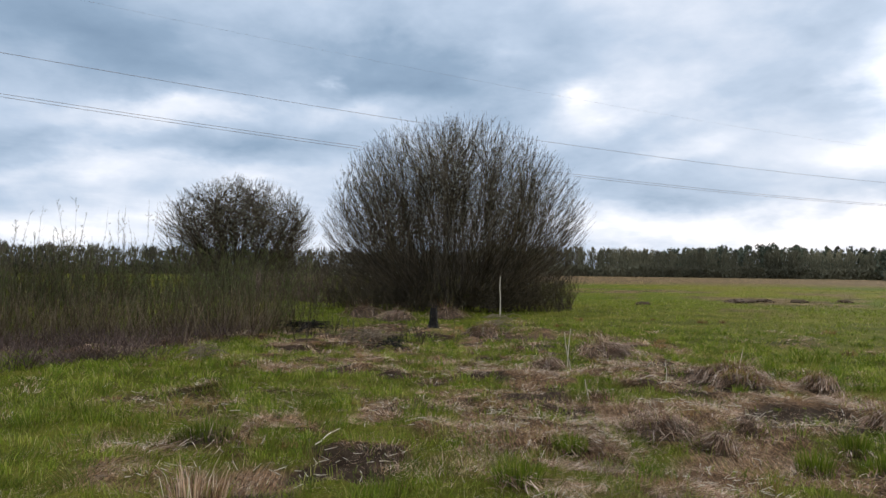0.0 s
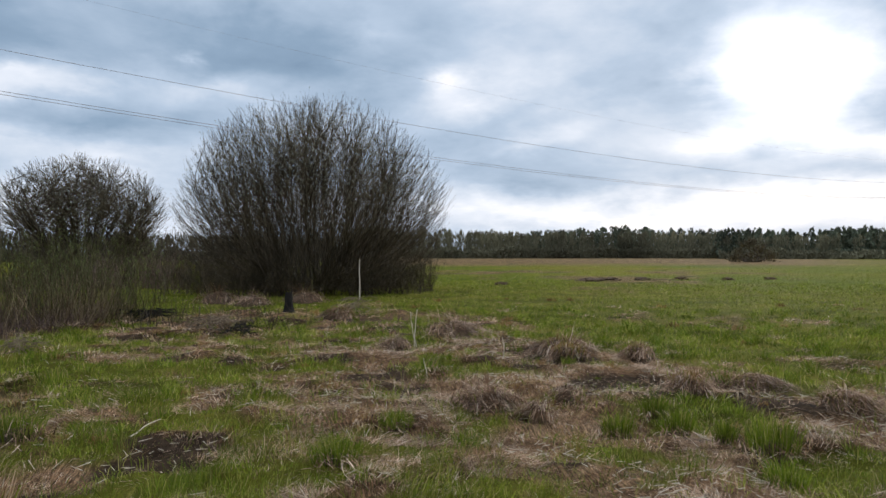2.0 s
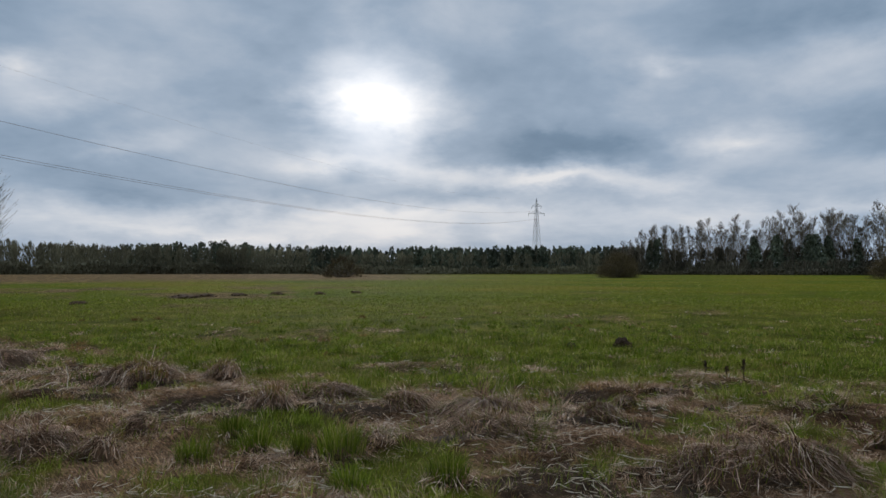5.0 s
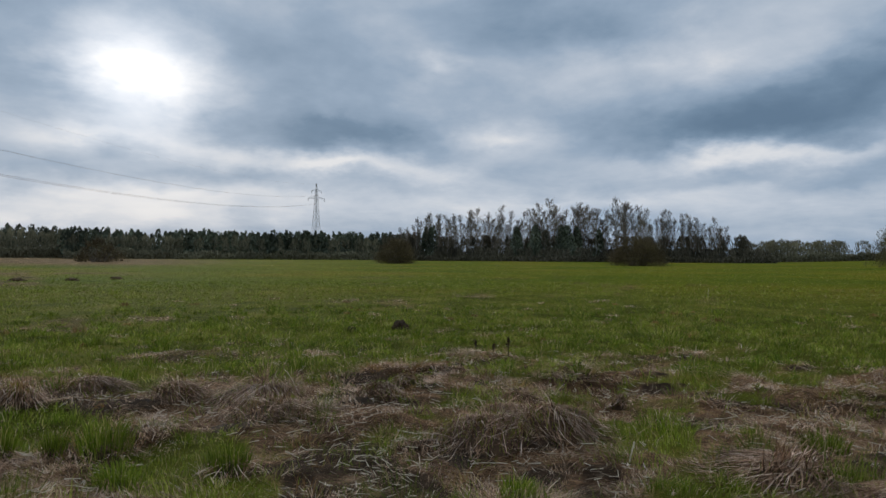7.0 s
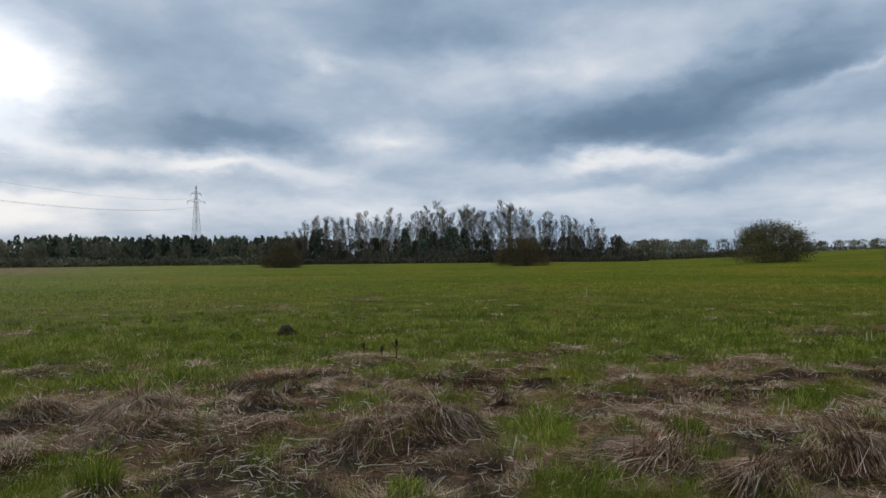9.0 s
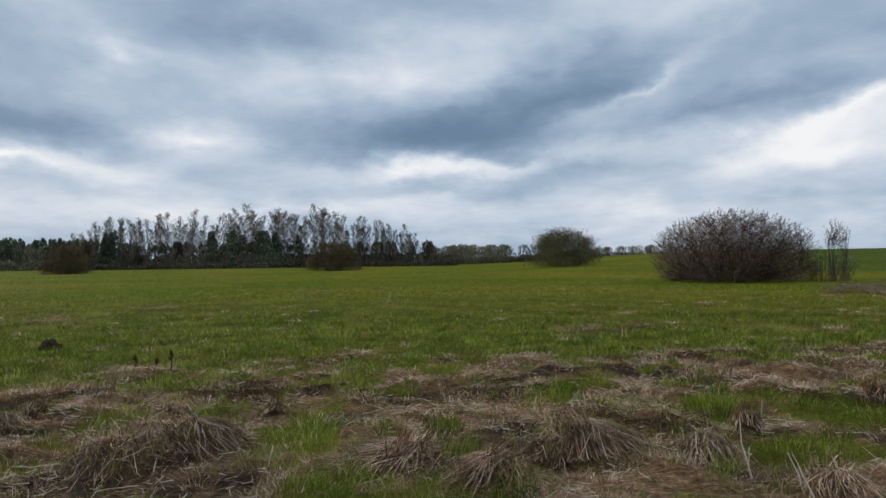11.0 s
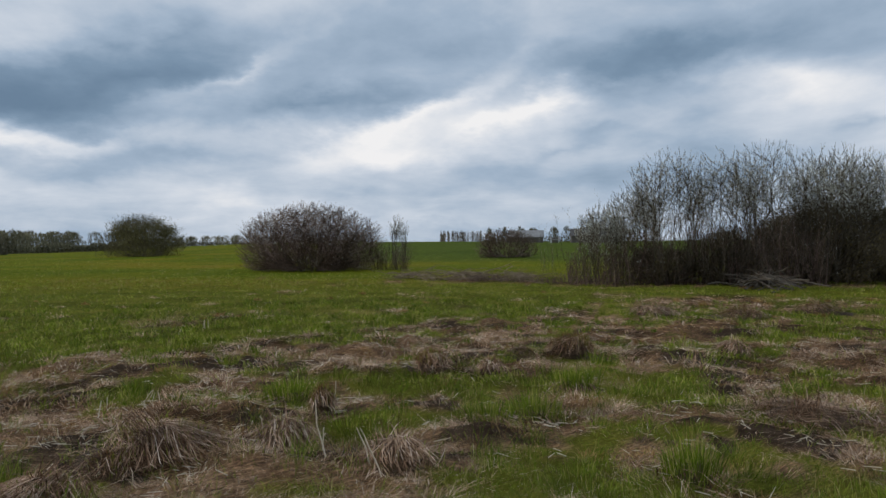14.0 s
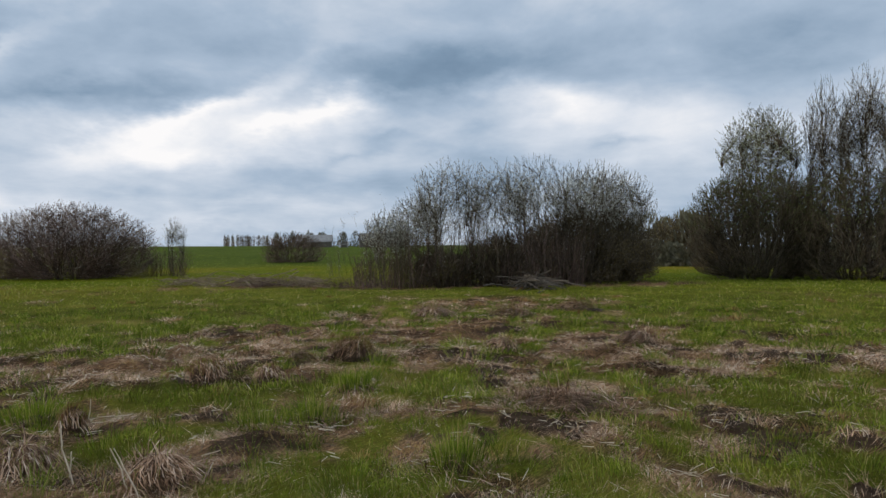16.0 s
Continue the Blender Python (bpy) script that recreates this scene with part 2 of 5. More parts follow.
TWIG_RED = leafy("reddish_twigs", [(0.0, (0.075, 0.046, 0.035)), (0.6, (0.155, 0.098, 0.076)), (1.0, (0.28, 0.19, 0.15))], 0.6, 0.05, 0.7)
CATKIN = leafy("willow_catkins", [(0.0, (0.16, 0.15, 0.10)), (0.6, (0.32, 0.30, 0.22)), (1.0, (0.56, 0.54, 0.44))], 0.6, 0.3, 0.8)
PINK_CATKIN = leafy("pinkish_catkins", [(0.0, (0.24, 0.19, 0.16)), (0.6, (0.44, 0.37, 0.33)), (1.0, (0.70, 0.62, 0.57))], 0.6, 0.4, 0.8)
WHITE_CATKIN = leafy("silvery_catkins", [(0.0, (0.34, 0.32, 0.26)), (0.6, (0.56, 0.54, 0.46)), (1.0, (0.80, 0.78, 0.70))], 0.6, 0.5, 0.8)
PALE_LEAF = leafy("pale_young_leaves", [(0.0, (0.24, 0.25, 0.15)), (0.6, (0.42, 0.43, 0.30)), (1.0, (0.66, 0.66, 0.52))], 0.6, 0.5, 0.7)
BUD = leafy("opening_leaves", [(0.0, (0.07, 0.085, 0.025)), (0.6, (0.13, 0.15, 0.045)), (1.0, (0.22, 0.24, 0.09))], 0.4, 0.35, 0.6)
OLIVE = leafy("olive_leaves", [(0.0, (0.07, 0.062, 0.022)), (0.6, (0.135, 0.118, 0.046)), (1.0, (0.22, 0.19, 0.085))], 0.2, 0.25, 0.6)
BROWN_LEAF = leafy("russet_buds", [(0.0, (0.075, 0.056, 0.028)), (0.6, (0.13, 0.097, 0.046)), (1.0, (0.19, 0.145, 0.066))], 0.2, 0.2, 0.7)
# needle colour lightened: distance haze is mixed into it
HAZY_PINE = leafy("hazy_pine_needles", [(0.0, (0.065, 0.074, 0.05)), (0.6, (0.105, 0.118, 0.077)), (1.0, (0.15, 0.163, 0.105))], 0.08, 0.1, 0.6)
# twig tone raised so the colour itself carries the haze of distance
HAZY_WOODS = leafy("hazy_woods_twigs", [(0.0, (0.14, 0.128, 0.08)), (0.6, (0.20, 0.18, 0.112)), (1.0, (0.25, 0.225, 0.142))], 0.03, 0.3, 0.7)
DIM_WOODS = leafy("brown_brushwood", [(0.0, (0.062, 0.054, 0.036)), (0.6, (0.108, 0.093, 0.062)), (1.0, (0.16, 0.138, 0.092))], 0.03, 0.2, 0.7)
BIRCH_TWIG = leafy("birch_twigs", [(0.0, (0.115, 0.09, 0.062)), (0.6, (0.18, 0.142, 0.10)), (1.0, (0.25, 0.2, 0.142))], 0.1, 0.2, 0.7)
BIRCH_BARK = solid("birch_bark", [(0.3, (0.13, 0.12, 0.105)), (0.6, (0.34, 0.32, 0.29))], 1.2, stretch_by=(1, 1, 0.6))
CHAR = solid("black_rotten_wood", [(0.3, (0.010, 0.008, 0.006)), (0.7, (0.032, 0.025, 0.02))], 6.0, 1.0, 0.6)
SOIL = solid("dark_peaty_soil", [(0.3, (0.028, 0.017, 0.009)), (0.7, (0.095, 0.058, 0.031))], 9.0, 1.0, 1.0)
THATCH = solid("matted_dead_grass", [(0.25, (0.045, 0.025, 0.013)), (0.5, (0.11, 0.066, 0.037)), (0.8, (0.21, 0.135, 0.08))], 7.0, 0.95, 0.9, stretch_by=(1, 1, 0.35))
DEADWOOD = solid("grey_dead_wood", [(0.3, (0.125, 0.085, 0.052)), (0.7, (0.34, 0.25, 0.165))], 4.0, 0.9, 0.5)
STEEL = solid("pale_painted_steel", [(0.3, (0.70, 0.67, 0.65)), (0.7, (0.85, 0.82, 0.80))], 0.8, 0.6, 0.05)
ALUMINIUM = solid("weathered_wire", [(0.3, (0.24, 0.15, 0.115)), (0.7, (0.34, 0.23, 0.18))], 0.5, 0.6, 0.0, 0.3)
ROOFING = solid("grey_sheet_roof", [(0.3, (0.19, 0.175, 0.16)), (0.7, (0.31, 0.29, 0.27))], 0.4, 0.85, 0.2)
DARK_ROOF = solid("dark_tarred_roof", [(0.3, (0.06, 0.052, 0.048)), (0.7, (0.11, 0.10, 0.09))], 0.4, 0.8, 0.2)
BOARDS = solid("weathered_boards", [(0.3, (0.09, 0.075, 0.06)), (0.7, (0.17, 0.145, 0.12))], 0.8, 0.9, 0.3, stretch_by=(4, 4, 0.3))
WHITE = solid("white_limewash", [(0.3, (0.62, 0.61, 0.58)), (0.7, (0.8, 0.79, 0.77))], 0.6, 0.9, 0.1)


def ground_material():
    m, t, out = material("meadow_ground")
    att = node(t, "ShaderNodeAttribute", attribute_name="dry")
    far = node(t, "ShaderNodeAttribute", attribute_name="far")
    big = place_noise(t, 0.045, 5.0, 0.62, (1, 1, 0))
    mid = place_noise(t, 0.55, 5.0, 0.65, (1, 1, 0))
    fine = place_noise(t, 7.0, 6.0, 0.7, (1, 1, 0.6))
    blade = place_noise(t, 38.0, 3.0, 0.7, (1, 1, 0.5))
    near_green = ramp(t, mid, [(0.3, (0.05, 0.05, 0.007)), (0.5, (0.115, 0.118, 0.014)), (0.7, (0.235, 0.188, 0.036))])
    far_green = ramp(t, big, [(0.3, (0.088, 0.118, 0.006)), (0.46, (0.122, 0.142, 0.008)), (0.56, (0.172, 0.16, 0.010)), (0.68, (0.215, 0.16, 0.018))])
    far_green = blend(t, 0.5, far_green, ramp(t, mid, [(0.3, (0.6, 0.6, 0.6)), (0.7, (1.3, 1.25, 1.2))]), "MULTIPLY")
    green = blend(t, far.outputs["Fac"], near_green, far_green)
    crop = node(t, "ShaderNodeAttribute", attribute_name="crop")
    green = blend(t, crop.outputs["Fac"], green, ramp(t, big, [(0.3, (0.062, 0.086, 0.010)), (0.7, (0.10, 0.122, 0.015))]))
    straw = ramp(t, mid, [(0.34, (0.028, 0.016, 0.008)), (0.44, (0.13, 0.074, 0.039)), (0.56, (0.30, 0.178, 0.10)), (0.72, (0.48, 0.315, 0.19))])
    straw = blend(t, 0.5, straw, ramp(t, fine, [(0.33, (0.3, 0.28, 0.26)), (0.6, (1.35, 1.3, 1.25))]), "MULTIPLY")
    # lying stalks, criss-cross
    litter = None
    for turn, seed in ((0.35, 0.0), (1.5, 7.0), (2.5, 13.0)):
        g = t.nodes.new("ShaderNodeNewGeometry")
        mp = node(t, "ShaderNodeMapping")
        mp.inputs["Rotation"].default_value = (0, 0, turn)
        mp.inputs["Location"].default_value = (seed, seed, 0)
        mp.inputs["Scale"].default_value = (70, 7, 1)
        t.links.new(g.outputs["Position"], mp.inputs["Vector"])
        nz = node(t, "ShaderNodeTexNoise", Scale=1.0, Detail=3.0, Roughness=0.6, Distortion=1.2)
        t.links.new(mp.outputs[0], nz.inputs["Vector"])
        if litter is None:
            litter = nz.outputs["Fac"]
        else:
            top = node(t, "ShaderNodeMath", operation="MAXIMUM")
            t.links.new(litter, top.inputs[0])
            t.links.new(nz.outputs["Fac"], top.inputs[1])
            litter = top.outputs[0]
    fibre = ramp(t, litter, [(0.5, (0.22, 0.20, 0.18)), (0.58, (0.75, 0.72, 0.70)), (0.68, (1.9, 1.8, 1.7)), (0.8, (2.6, 2.5, 2.4))])
    straw = blend(t, 0.85, straw, fibre, "MULTIPLY")
    green = blend(t, 0.4, green, fibre, "MULTIPLY")
    col = blend(t, att.outputs["Fac"], green, straw)
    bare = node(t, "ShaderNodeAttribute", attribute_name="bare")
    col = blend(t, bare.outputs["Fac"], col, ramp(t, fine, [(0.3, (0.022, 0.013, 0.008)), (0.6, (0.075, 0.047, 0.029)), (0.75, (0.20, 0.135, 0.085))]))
    col = blend(t, 0.55, col, ramp(t, blade, [(0.3, (0.45, 0.45, 0.45)), (0.7, (1.4, 1.4, 1.35))]), "MULTIPLY")
    p = node(t, "ShaderNodeBsdfPrincipled", Roughness=0.95)
    p.inputs["Specular IOR Level"].default_value = 0.02
    t.links.new(col, p.inputs["Base Color"])
    both = node(t, "ShaderNodeMath", operation="MULTIPLY_ADD")
    t.links.new(litter, both.inputs[0])
    both.inputs[1].default_value = 0.5
    t.links.new(fine, both.inputs[2])
    bm = node(t, "ShaderNodeBump", Strength=1.0, Distance=0.06)
    t.links.new(both.outputs[0], bm.inputs["Height"])
    t.links.new(bm.outputs[0], p.inputs["Normal"])
    t.links.new(p.outputs[0], out.inputs[0])
    return m


GROUND = ground_material()


# ---- numbers: noise, lie of the land ----
def hashed(i, j, seed):
    v = np.sin(i * 127.1 + j * 311.7 + seed * 74.7) * 43758.5453
    return v - np.floor(v)


def lattice_noise(x, y, seed=0):
    i, j = np.floor(x), np.floor(y)
    u, v = x - i, y - j
    u, v = u * u * (3 - 2 * u), v * v * (3 - 2 * v)
    a = hashed(i, j, seed) * (1 - u) + hashed(i + 1, j, seed) * u
    b = hashed(i, j + 1, seed) * (1 - u) + hashed(i + 1, j + 1, seed) * u
    return a * (1 - v) + b * v


def cloudy(x, y, size, octaves=4, seed=0):
    total, amp, norm = 0, 1.0, 0
    for k in range(octaves):
        total = total + amp * lattice_noise(x / size * 2 ** k + 17.3 * k, y / size * 2 ** k - 9.1 * k, seed + k)
        norm, amp = norm + amp, amp * 0.55
    return total / norm


def smooth(v, a, b):
    s = np.clip((v - a) / (b - a), 0, 1)
    return s * s * (3 - 2 * s)


def near_line(x, y, points):
    """Distance from a line through the points."""
    best = np.full(np.shape(x), 1e9)
    for (ax, ay), (bx, by) in zip(points, points[1:]):
        dx, dy = bx - ax, by - ay
        s = np.clip(((x - ax) * dx + (y - ay) * dy) / (dx * dx + dy * dy), 0, 1)
        best = np.minimum(best, np.hypot(x - ax - s * dx, y - ay - s * dy))
    return best


BELT = [(-0.5, 15), (1.2, 12), (3.2, 8.6), (5.2, 6.2), (6.8, 3.8), (7.4, 1.0), (7.8, -2.2), (9.3, -5.5), (10.6, -9.5), (12, -14), (12.5, -17.5)]


def dryness(x, y):
    """How much of the turf is dead: a belt of old sedge round the walker, patches in front of the willow and a reedy strip far off."""
    r, a = np.hypot(x - 0.6, y + 0.2), np.degrees(np.arctan2(x - 0.6, y + 0.2))
    n = cloudy(x, y, 1.5, 5, 3)
    n2 = cloudy(x, y, 0.6, 3, 9)
    width = 1.5 + 0.7 * smooth(a, 20, 60) - 0.3 * smooth(a, 100, 135)
    belt = 1 - smooth(near_line(x, y, BELT), width * 0.6, width * 1.8)
    inner = smooth(a, 6, 26) * (1 - smooth(a, 108, 126)) * (1 - smooth(r, 6.5, 9.5))
    patch = 0.72 * (1 - smooth(np.hypot((x - 0.5) / 4.2, (y - 14) / 5.5), 0.6, 1.3))
    patch = np.maximum(patch, 0.55 * (1 - smooth(np.hypot((x - 0.5) / 2.6, (y - 6.5) / 3.2), 0.5, 1.4)))
    patch = np.maximum(patch, 0.95 * (1 - smooth(near_line(x, y, [(-9, 12.6), (-6.5, 13.2), (-3.4, 17)]), 0.7, 1.8)))
    patch = np.maximum(patch, 0.9 * (1 - smooth(np.hypot((x - 5.4) / 1.5, (y + 6.2) / 0.9), 0.6, 1.2)))
    patch = np.maximum(patch, 0.9 * (1 - smooth(near_line(x, y, [(27, -15), (29, -17.5), (23.5, -18.8), (16, -26), (14, -31)]), 1.2, 2.6)))
    mixed = 0.7 * smooth(a, -60, -8) * (1 - smooth(a, 165, 180)) * (1 - smooth(r, 7, 14)) * smooth(x, -4.0, -1.0)
    right = 0.66 * smooth(a, 112, 130) * (1 - smooth(a, 173, 180)) * (1 - smooth(r, 12, 20))
    base = np.maximum(np.maximum(belt * 0.85, inner * 0.92), np.maximum(patch, np.maximum(right, mixed)))
    close = smooth(base * 1.0 + (n - 0.5) * 1.8 * (0.35 + base) + (n2 - 0.5) * 3.0 * (0.25 + base), 0.36, 0.86)
    strip = smooth(a, 2, 8) * (1 - smooth(a, 36, 48)) * smooth(r + 50 * (cloudy(x, y, 22, 3, 71) - 0.5), 80, 122) * 0.85
    ruts = smooth(a, 4, 10) * (1 - smooth(a, 33, 40)) * smooth(r, 34, 40) * (1 - smooth(r, 60, 80)) * smooth(cloudy(x, y, 6, 4, 31), 0.52, 0.62) * 0.8
    spots = smooth(cloudy(x, y, 2.6, 4, 51), 0.67, 0.76) * 0.55 * (1 - smooth(r, 30, 70))
    return np.clip(np.maximum(np.maximum(close, strip), np.maximum(ruts, spots)), 0, 1)


def bareness(x, y):
    """Small bare peaty places between the tussocks."""
    return smooth(dryness(x, y), 0.35, 0.7) * (1 - smooth(cloudy(x, y, 0.75, 4, 77), 0.38, 0.46)) * (1 - smooth(np.hypot(x, y), 14, 20))


def height(x, y):
    r, a = np.hypot(x, y), np.degrees(np.arctan2(x, y))
    dry = dryness(x, y)
    close = 1 - smooth(r, 20, 60)
    z = 0.05 * (cloudy(x, y, 5.0, 3, 5) - 0.5) * close
    z = z + (0.3 * (cloudy(x, y, 0.9, 4, 11) - 0.5) * (0.25 + 0.75 * dry) + 0.05 * (cloudy(x, y, 0.4, 2, 13) - 0.5)) * close
    rise = smooth(a, 85, 112) * (1 - smooth(a, 146, 166))
    z = z + rise * 0.017 * np.clip(r - 60, 0, 340)
    return z


def h_at(x, y):
    return float(height(np.array([float(x)]), np.array([float(y)]))[0])


# ---- mesh helpers ----
def raw_mesh(name, verts, faces, mat):
    """A mesh from arrays; faces may be one array or several of different widths."""
    me = bpy.data.meshes.new(name)
    faces = faces if isinstance(faces, list) else [faces]
    faces = [f for f in faces if len(f)]
    me.vertices.add(len(verts))
    me.vertices.foreach_set("co", np.asarray(verts, dtype=np.float32).ravel())
    loops = np.concatenate([f.ravel() for f in faces]).astype(np.int32)
    sizes = np.concatenate([np.full(len(f), f.shape[1]) for f in faces])
    me.loops.add(len(loops))
    me.loops.foreach_set("vertex_index", loops)
    me.polygons.add(len(sizes))
    me.polygons.foreach_set("loop_start", np.concatenate(([0], np.cumsum(sizes)[:-1])).astype(np.int32))
    me.update(calc_edges=True)
    me.materials.append(mat)
    return me


def joined(pieces):
    """Several (verts, faces) with faces of equal width as one."""
    vs, fs, n = [], [], 0
    for v, f in pieces:
        vs.append(v)
        fs.append(f + n)
        n += len(v)
    return np.concatenate(vs), np.concatenate(fs)


def rod(lines, r0, r1, sides=3):
    """Tapered rods along polylines of shape (count, points, 3)."""
    c, k = lines.shape[:2]
    r0, r1 = np.broadcast_to(r0, (c,)), np.broadcast_to(r1, (c,))
    tan = np.gradient(lines, axis=1)
    tan /= np.linalg.norm(tan, axis=2, keepdims=True) + 1e-9
    ref = np.where(np.abs(tan[..., 2:3]) > 0.9, np.array([1.0, 0, 0]), np.array([0, 0, 1.0]))
    u = np.cross(tan, ref)
    u /= np.linalg.norm(u, axis=2, keepdims=True) + 1e-9
    v = np.cross(tan, u)
    rad = r0[:, None] + (r1 - r0)[:, None] * np.linspace(0, 1, k)[None]
    ang = np.arange(sides) * 2 * math.pi / sides
    ring = lines[:, :, None] + rad[:, :, None, None] * (np.cos(ang)[None, None, :, None] * u[:, :, None] + np.sin(ang)[None, None, :, None] * v[:, :, None])
    idx = np.arange(c * k * sides).reshape(c, k, sides)
    nxt = np.roll(idx, -1, axis=2)
    quads = np.stack([idx[:, :-1], nxt[:, :-1], nxt[:, 1:], idx[:, 1:]], axis=-1).reshape(-1, 4)
    return ring.reshape(-1, 3), quads


def spikes(root, tip, r):
    """Fine twigs: three-sided, running out to a point."""
    n = len(root)
    d = tip - root
    u = np.cross(d, np.array([0.31, 0.57, 0.76]))
    u /= np.linalg.norm(u, axis=1, keepdims=True) + 1e-9
    v = np.cross(d, u)
    v /= np.linalg.norm(v, axis=1, keepdims=True) + 1e-9
    r = np.broadcast_to(r, (n,))[:, None]
    verts = np.stack([root + u * r, root + (v * 0.87 - u * 0.5) * r, root - (v * 0.87 + u * 0.5) * r, tip], 1).reshape(-1, 3)
    k = np.arange(n) * 4
    return verts, np.concatenate([np.stack([k, k + 1, k + 3], 1), np.stack([k + 1, k + 2, k + 3], 1), np.stack([k + 2, k, k + 3], 1)])


def bent(start, direction, length, points, rise, jitter, rng):
    """Polylines that leave start in direction and bend upward."""
    c = len(start)
    d = direction / (np.linalg.norm(direction, axis=1, keepdims=True) + 1e-9)
    out = np.empty((c, points, 3))
    out[:, 0] = start
    step = (np.broadcast_to(length, (c,)) / (points - 1))[:, None]
    for k in range(1, points):
        d = d + np.array([0, 0, rise]) + rng.normal(0, jitter, (c, 3))
        d /= np.linalg.norm(d, axis=1, keepdims=True) + 1e-9
        out[:, k] = out[:, k - 1] + d * step
    return out


def along(lines, each, lo, hi, rng):
    """Random places on polylines, with the direction there and how far along."""
    c, k = lines.shape[:2]
    which = np.repeat(np.arange(c), each)
    s = rng.uniform(lo, hi, len(which)) * (k - 1)
    i = np.minimum(s.astype(int), k - 2)
    f = (s - i)[:, None]
    a, b = lines[which, i], lines[which, i + 1]
    return a + (b - a) * f, (b - a) / (np.linalg.norm(b - a, axis=1, keepdims=True) + 1e-9), s / (k - 1)


def slivers(root, lean, tall, wide, droop, rng):
    """Short or lying blades: one tapering face each."""
    n = len(root)
    side = rng.uniform(0, 2 * math.pi, n)
    w = np.stack([np.cos(side), np.sin(side), np.zeros(n)], 1) * (wide / 2)[:, None]
    reach = np.concatenate([lean, np.zeros((n, 1))], 1) * tall[:, None]
    tip = root + reach + np.array([0, 0, 1.0]) * (tall * (1 - droop * 0.7))[:, None]
    v = np.stack([root - w, root + w, tip], 1).reshape(-1, 3)
    return v, np.arange(n * 3).reshape(-1, 3)


def blades(root, lean, tall, wide, droop, rng):
    """Grass blades: root (n,3), lean (n,2) sideways reach over height, droop 0..1."""
    n = len(root)
    side = rng.uniform(0, 2 * math.pi, n)
    w = np.stack([np.cos(side), np.sin(side), np.zeros(n)], 1) * (wide / 2)[:, None]
    reach = np.concatenate([lean, np.zeros((n, 1))], 1) * tall[:, None]
    up = np.array([0, 0, 1.0])
    mid = root + reach * 0.4 + up * (tall * 0.6)[:, None]
    tip = root + reach * (1 + 0.5 * droop)[:, None] + up * (tall * (1 - droop))[:, None]
    v = np.stack([root - w, root + w, mid + w * 0.75, mid - w * 0.75, tip], 1).reshape(-1, 3)
    b = np.arange(n) * 5
    tri = np.concatenate([np.stack([b, b + 1, b + 2], 1), np.stack([b, b + 2, b + 3], 1), np.stack([b + 3, b + 2, b + 4], 1)])
    return v, tri


def flakes(at, size, rng, long=1.6, upright=0.0):
    """Small leaf-like diamonds at random turns."""
    n = len(at)
    a = rng.normal(0, 1, (n, 3))
    a[:, 2] += upright * np.sign(a[:, 2]) * 2
    a /= np.linalg.norm(a, axis=1, keepdims=True) + 1e-9
    b = np.cross(a, rng.normal(0, 1, (n, 3)))
    b /= np.linalg.norm(b, axis=1, keepdims=True) + 1e-9
    size = np.broadcast_to(size, (n,))[:, None]
    v = np.stack([at - a * size * long / 2, at + b * size / 2, at + a * size * long / 2, at - b * size / 2], 1).reshape(-1, 3)
    k = np.arange(n) * 4
    return v, np.stack([k, k + 1, k + 2, k + 3], 1)


def part(name, mesh, parent, label="", kind=""):
    ob = new(name, mesh)
    ob.parent = parent
    return tagged(ob, label, kind=kind)


def thing(name, x, y, label, category, group="", kind="", z=None):
    ob = new(name)
    ob.empty_display_size = 0.2
    ob.matrix_world = pose(x, y, h_at(x, y) if z is None else z)
    return tagged(ob, label, category, group, kind)


# ---- ground ----
def build_ground():
    radii = np.concatenate([[0.0], 0.8 * (16 / 0.8) ** (np.arange(190) / 189), 16 * (3500 / 16) ** (np.arange(1, 66) / 65)])
    turns = np.radians(np.concatenate([np.arange(-45, 185, 0.4), np.arange(185, 315, 2.0)]))
    rr, aa = np.meshgrid(radii[1:], turns, indexing="ij")
    x, y = 0.6 + rr * np.sin(aa), -0.2 + rr * np.cos(aa)
    z = height(x, y)
    k, n = rr.shape
    verts = np.concatenate([np.array([[0.6, -0.2, 0.0]]), np.stack([x, y, z], -1).reshape(-1, 3)])
    idx = 1 + np.arange(k * n).reshape(k, n)
    nxt = np.roll(idx, -1, axis=1)
    quads = np.stack([idx[:-1], idx[1:], nxt[1:], nxt[:-1]], -1).reshape(-1, 4)
    fan = np.stack([np.zeros(n, int), idx[0], nxt[0]], 1)
    me = raw_mesh("ground", verts, [fan, quads], GROUND)
    me.polygons.foreach_set("use_smooth", np.ones(len(me.polygons), bool))
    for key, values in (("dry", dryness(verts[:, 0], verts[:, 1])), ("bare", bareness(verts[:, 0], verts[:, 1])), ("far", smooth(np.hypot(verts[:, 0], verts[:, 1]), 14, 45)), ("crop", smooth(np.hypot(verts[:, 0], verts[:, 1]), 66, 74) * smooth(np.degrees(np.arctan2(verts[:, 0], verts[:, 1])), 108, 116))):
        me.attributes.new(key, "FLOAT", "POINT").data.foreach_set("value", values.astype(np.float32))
    tagged(new("ground", me), "wet spring meadow with green grass and dead sedge", "ground", kind="structure")


build_ground()


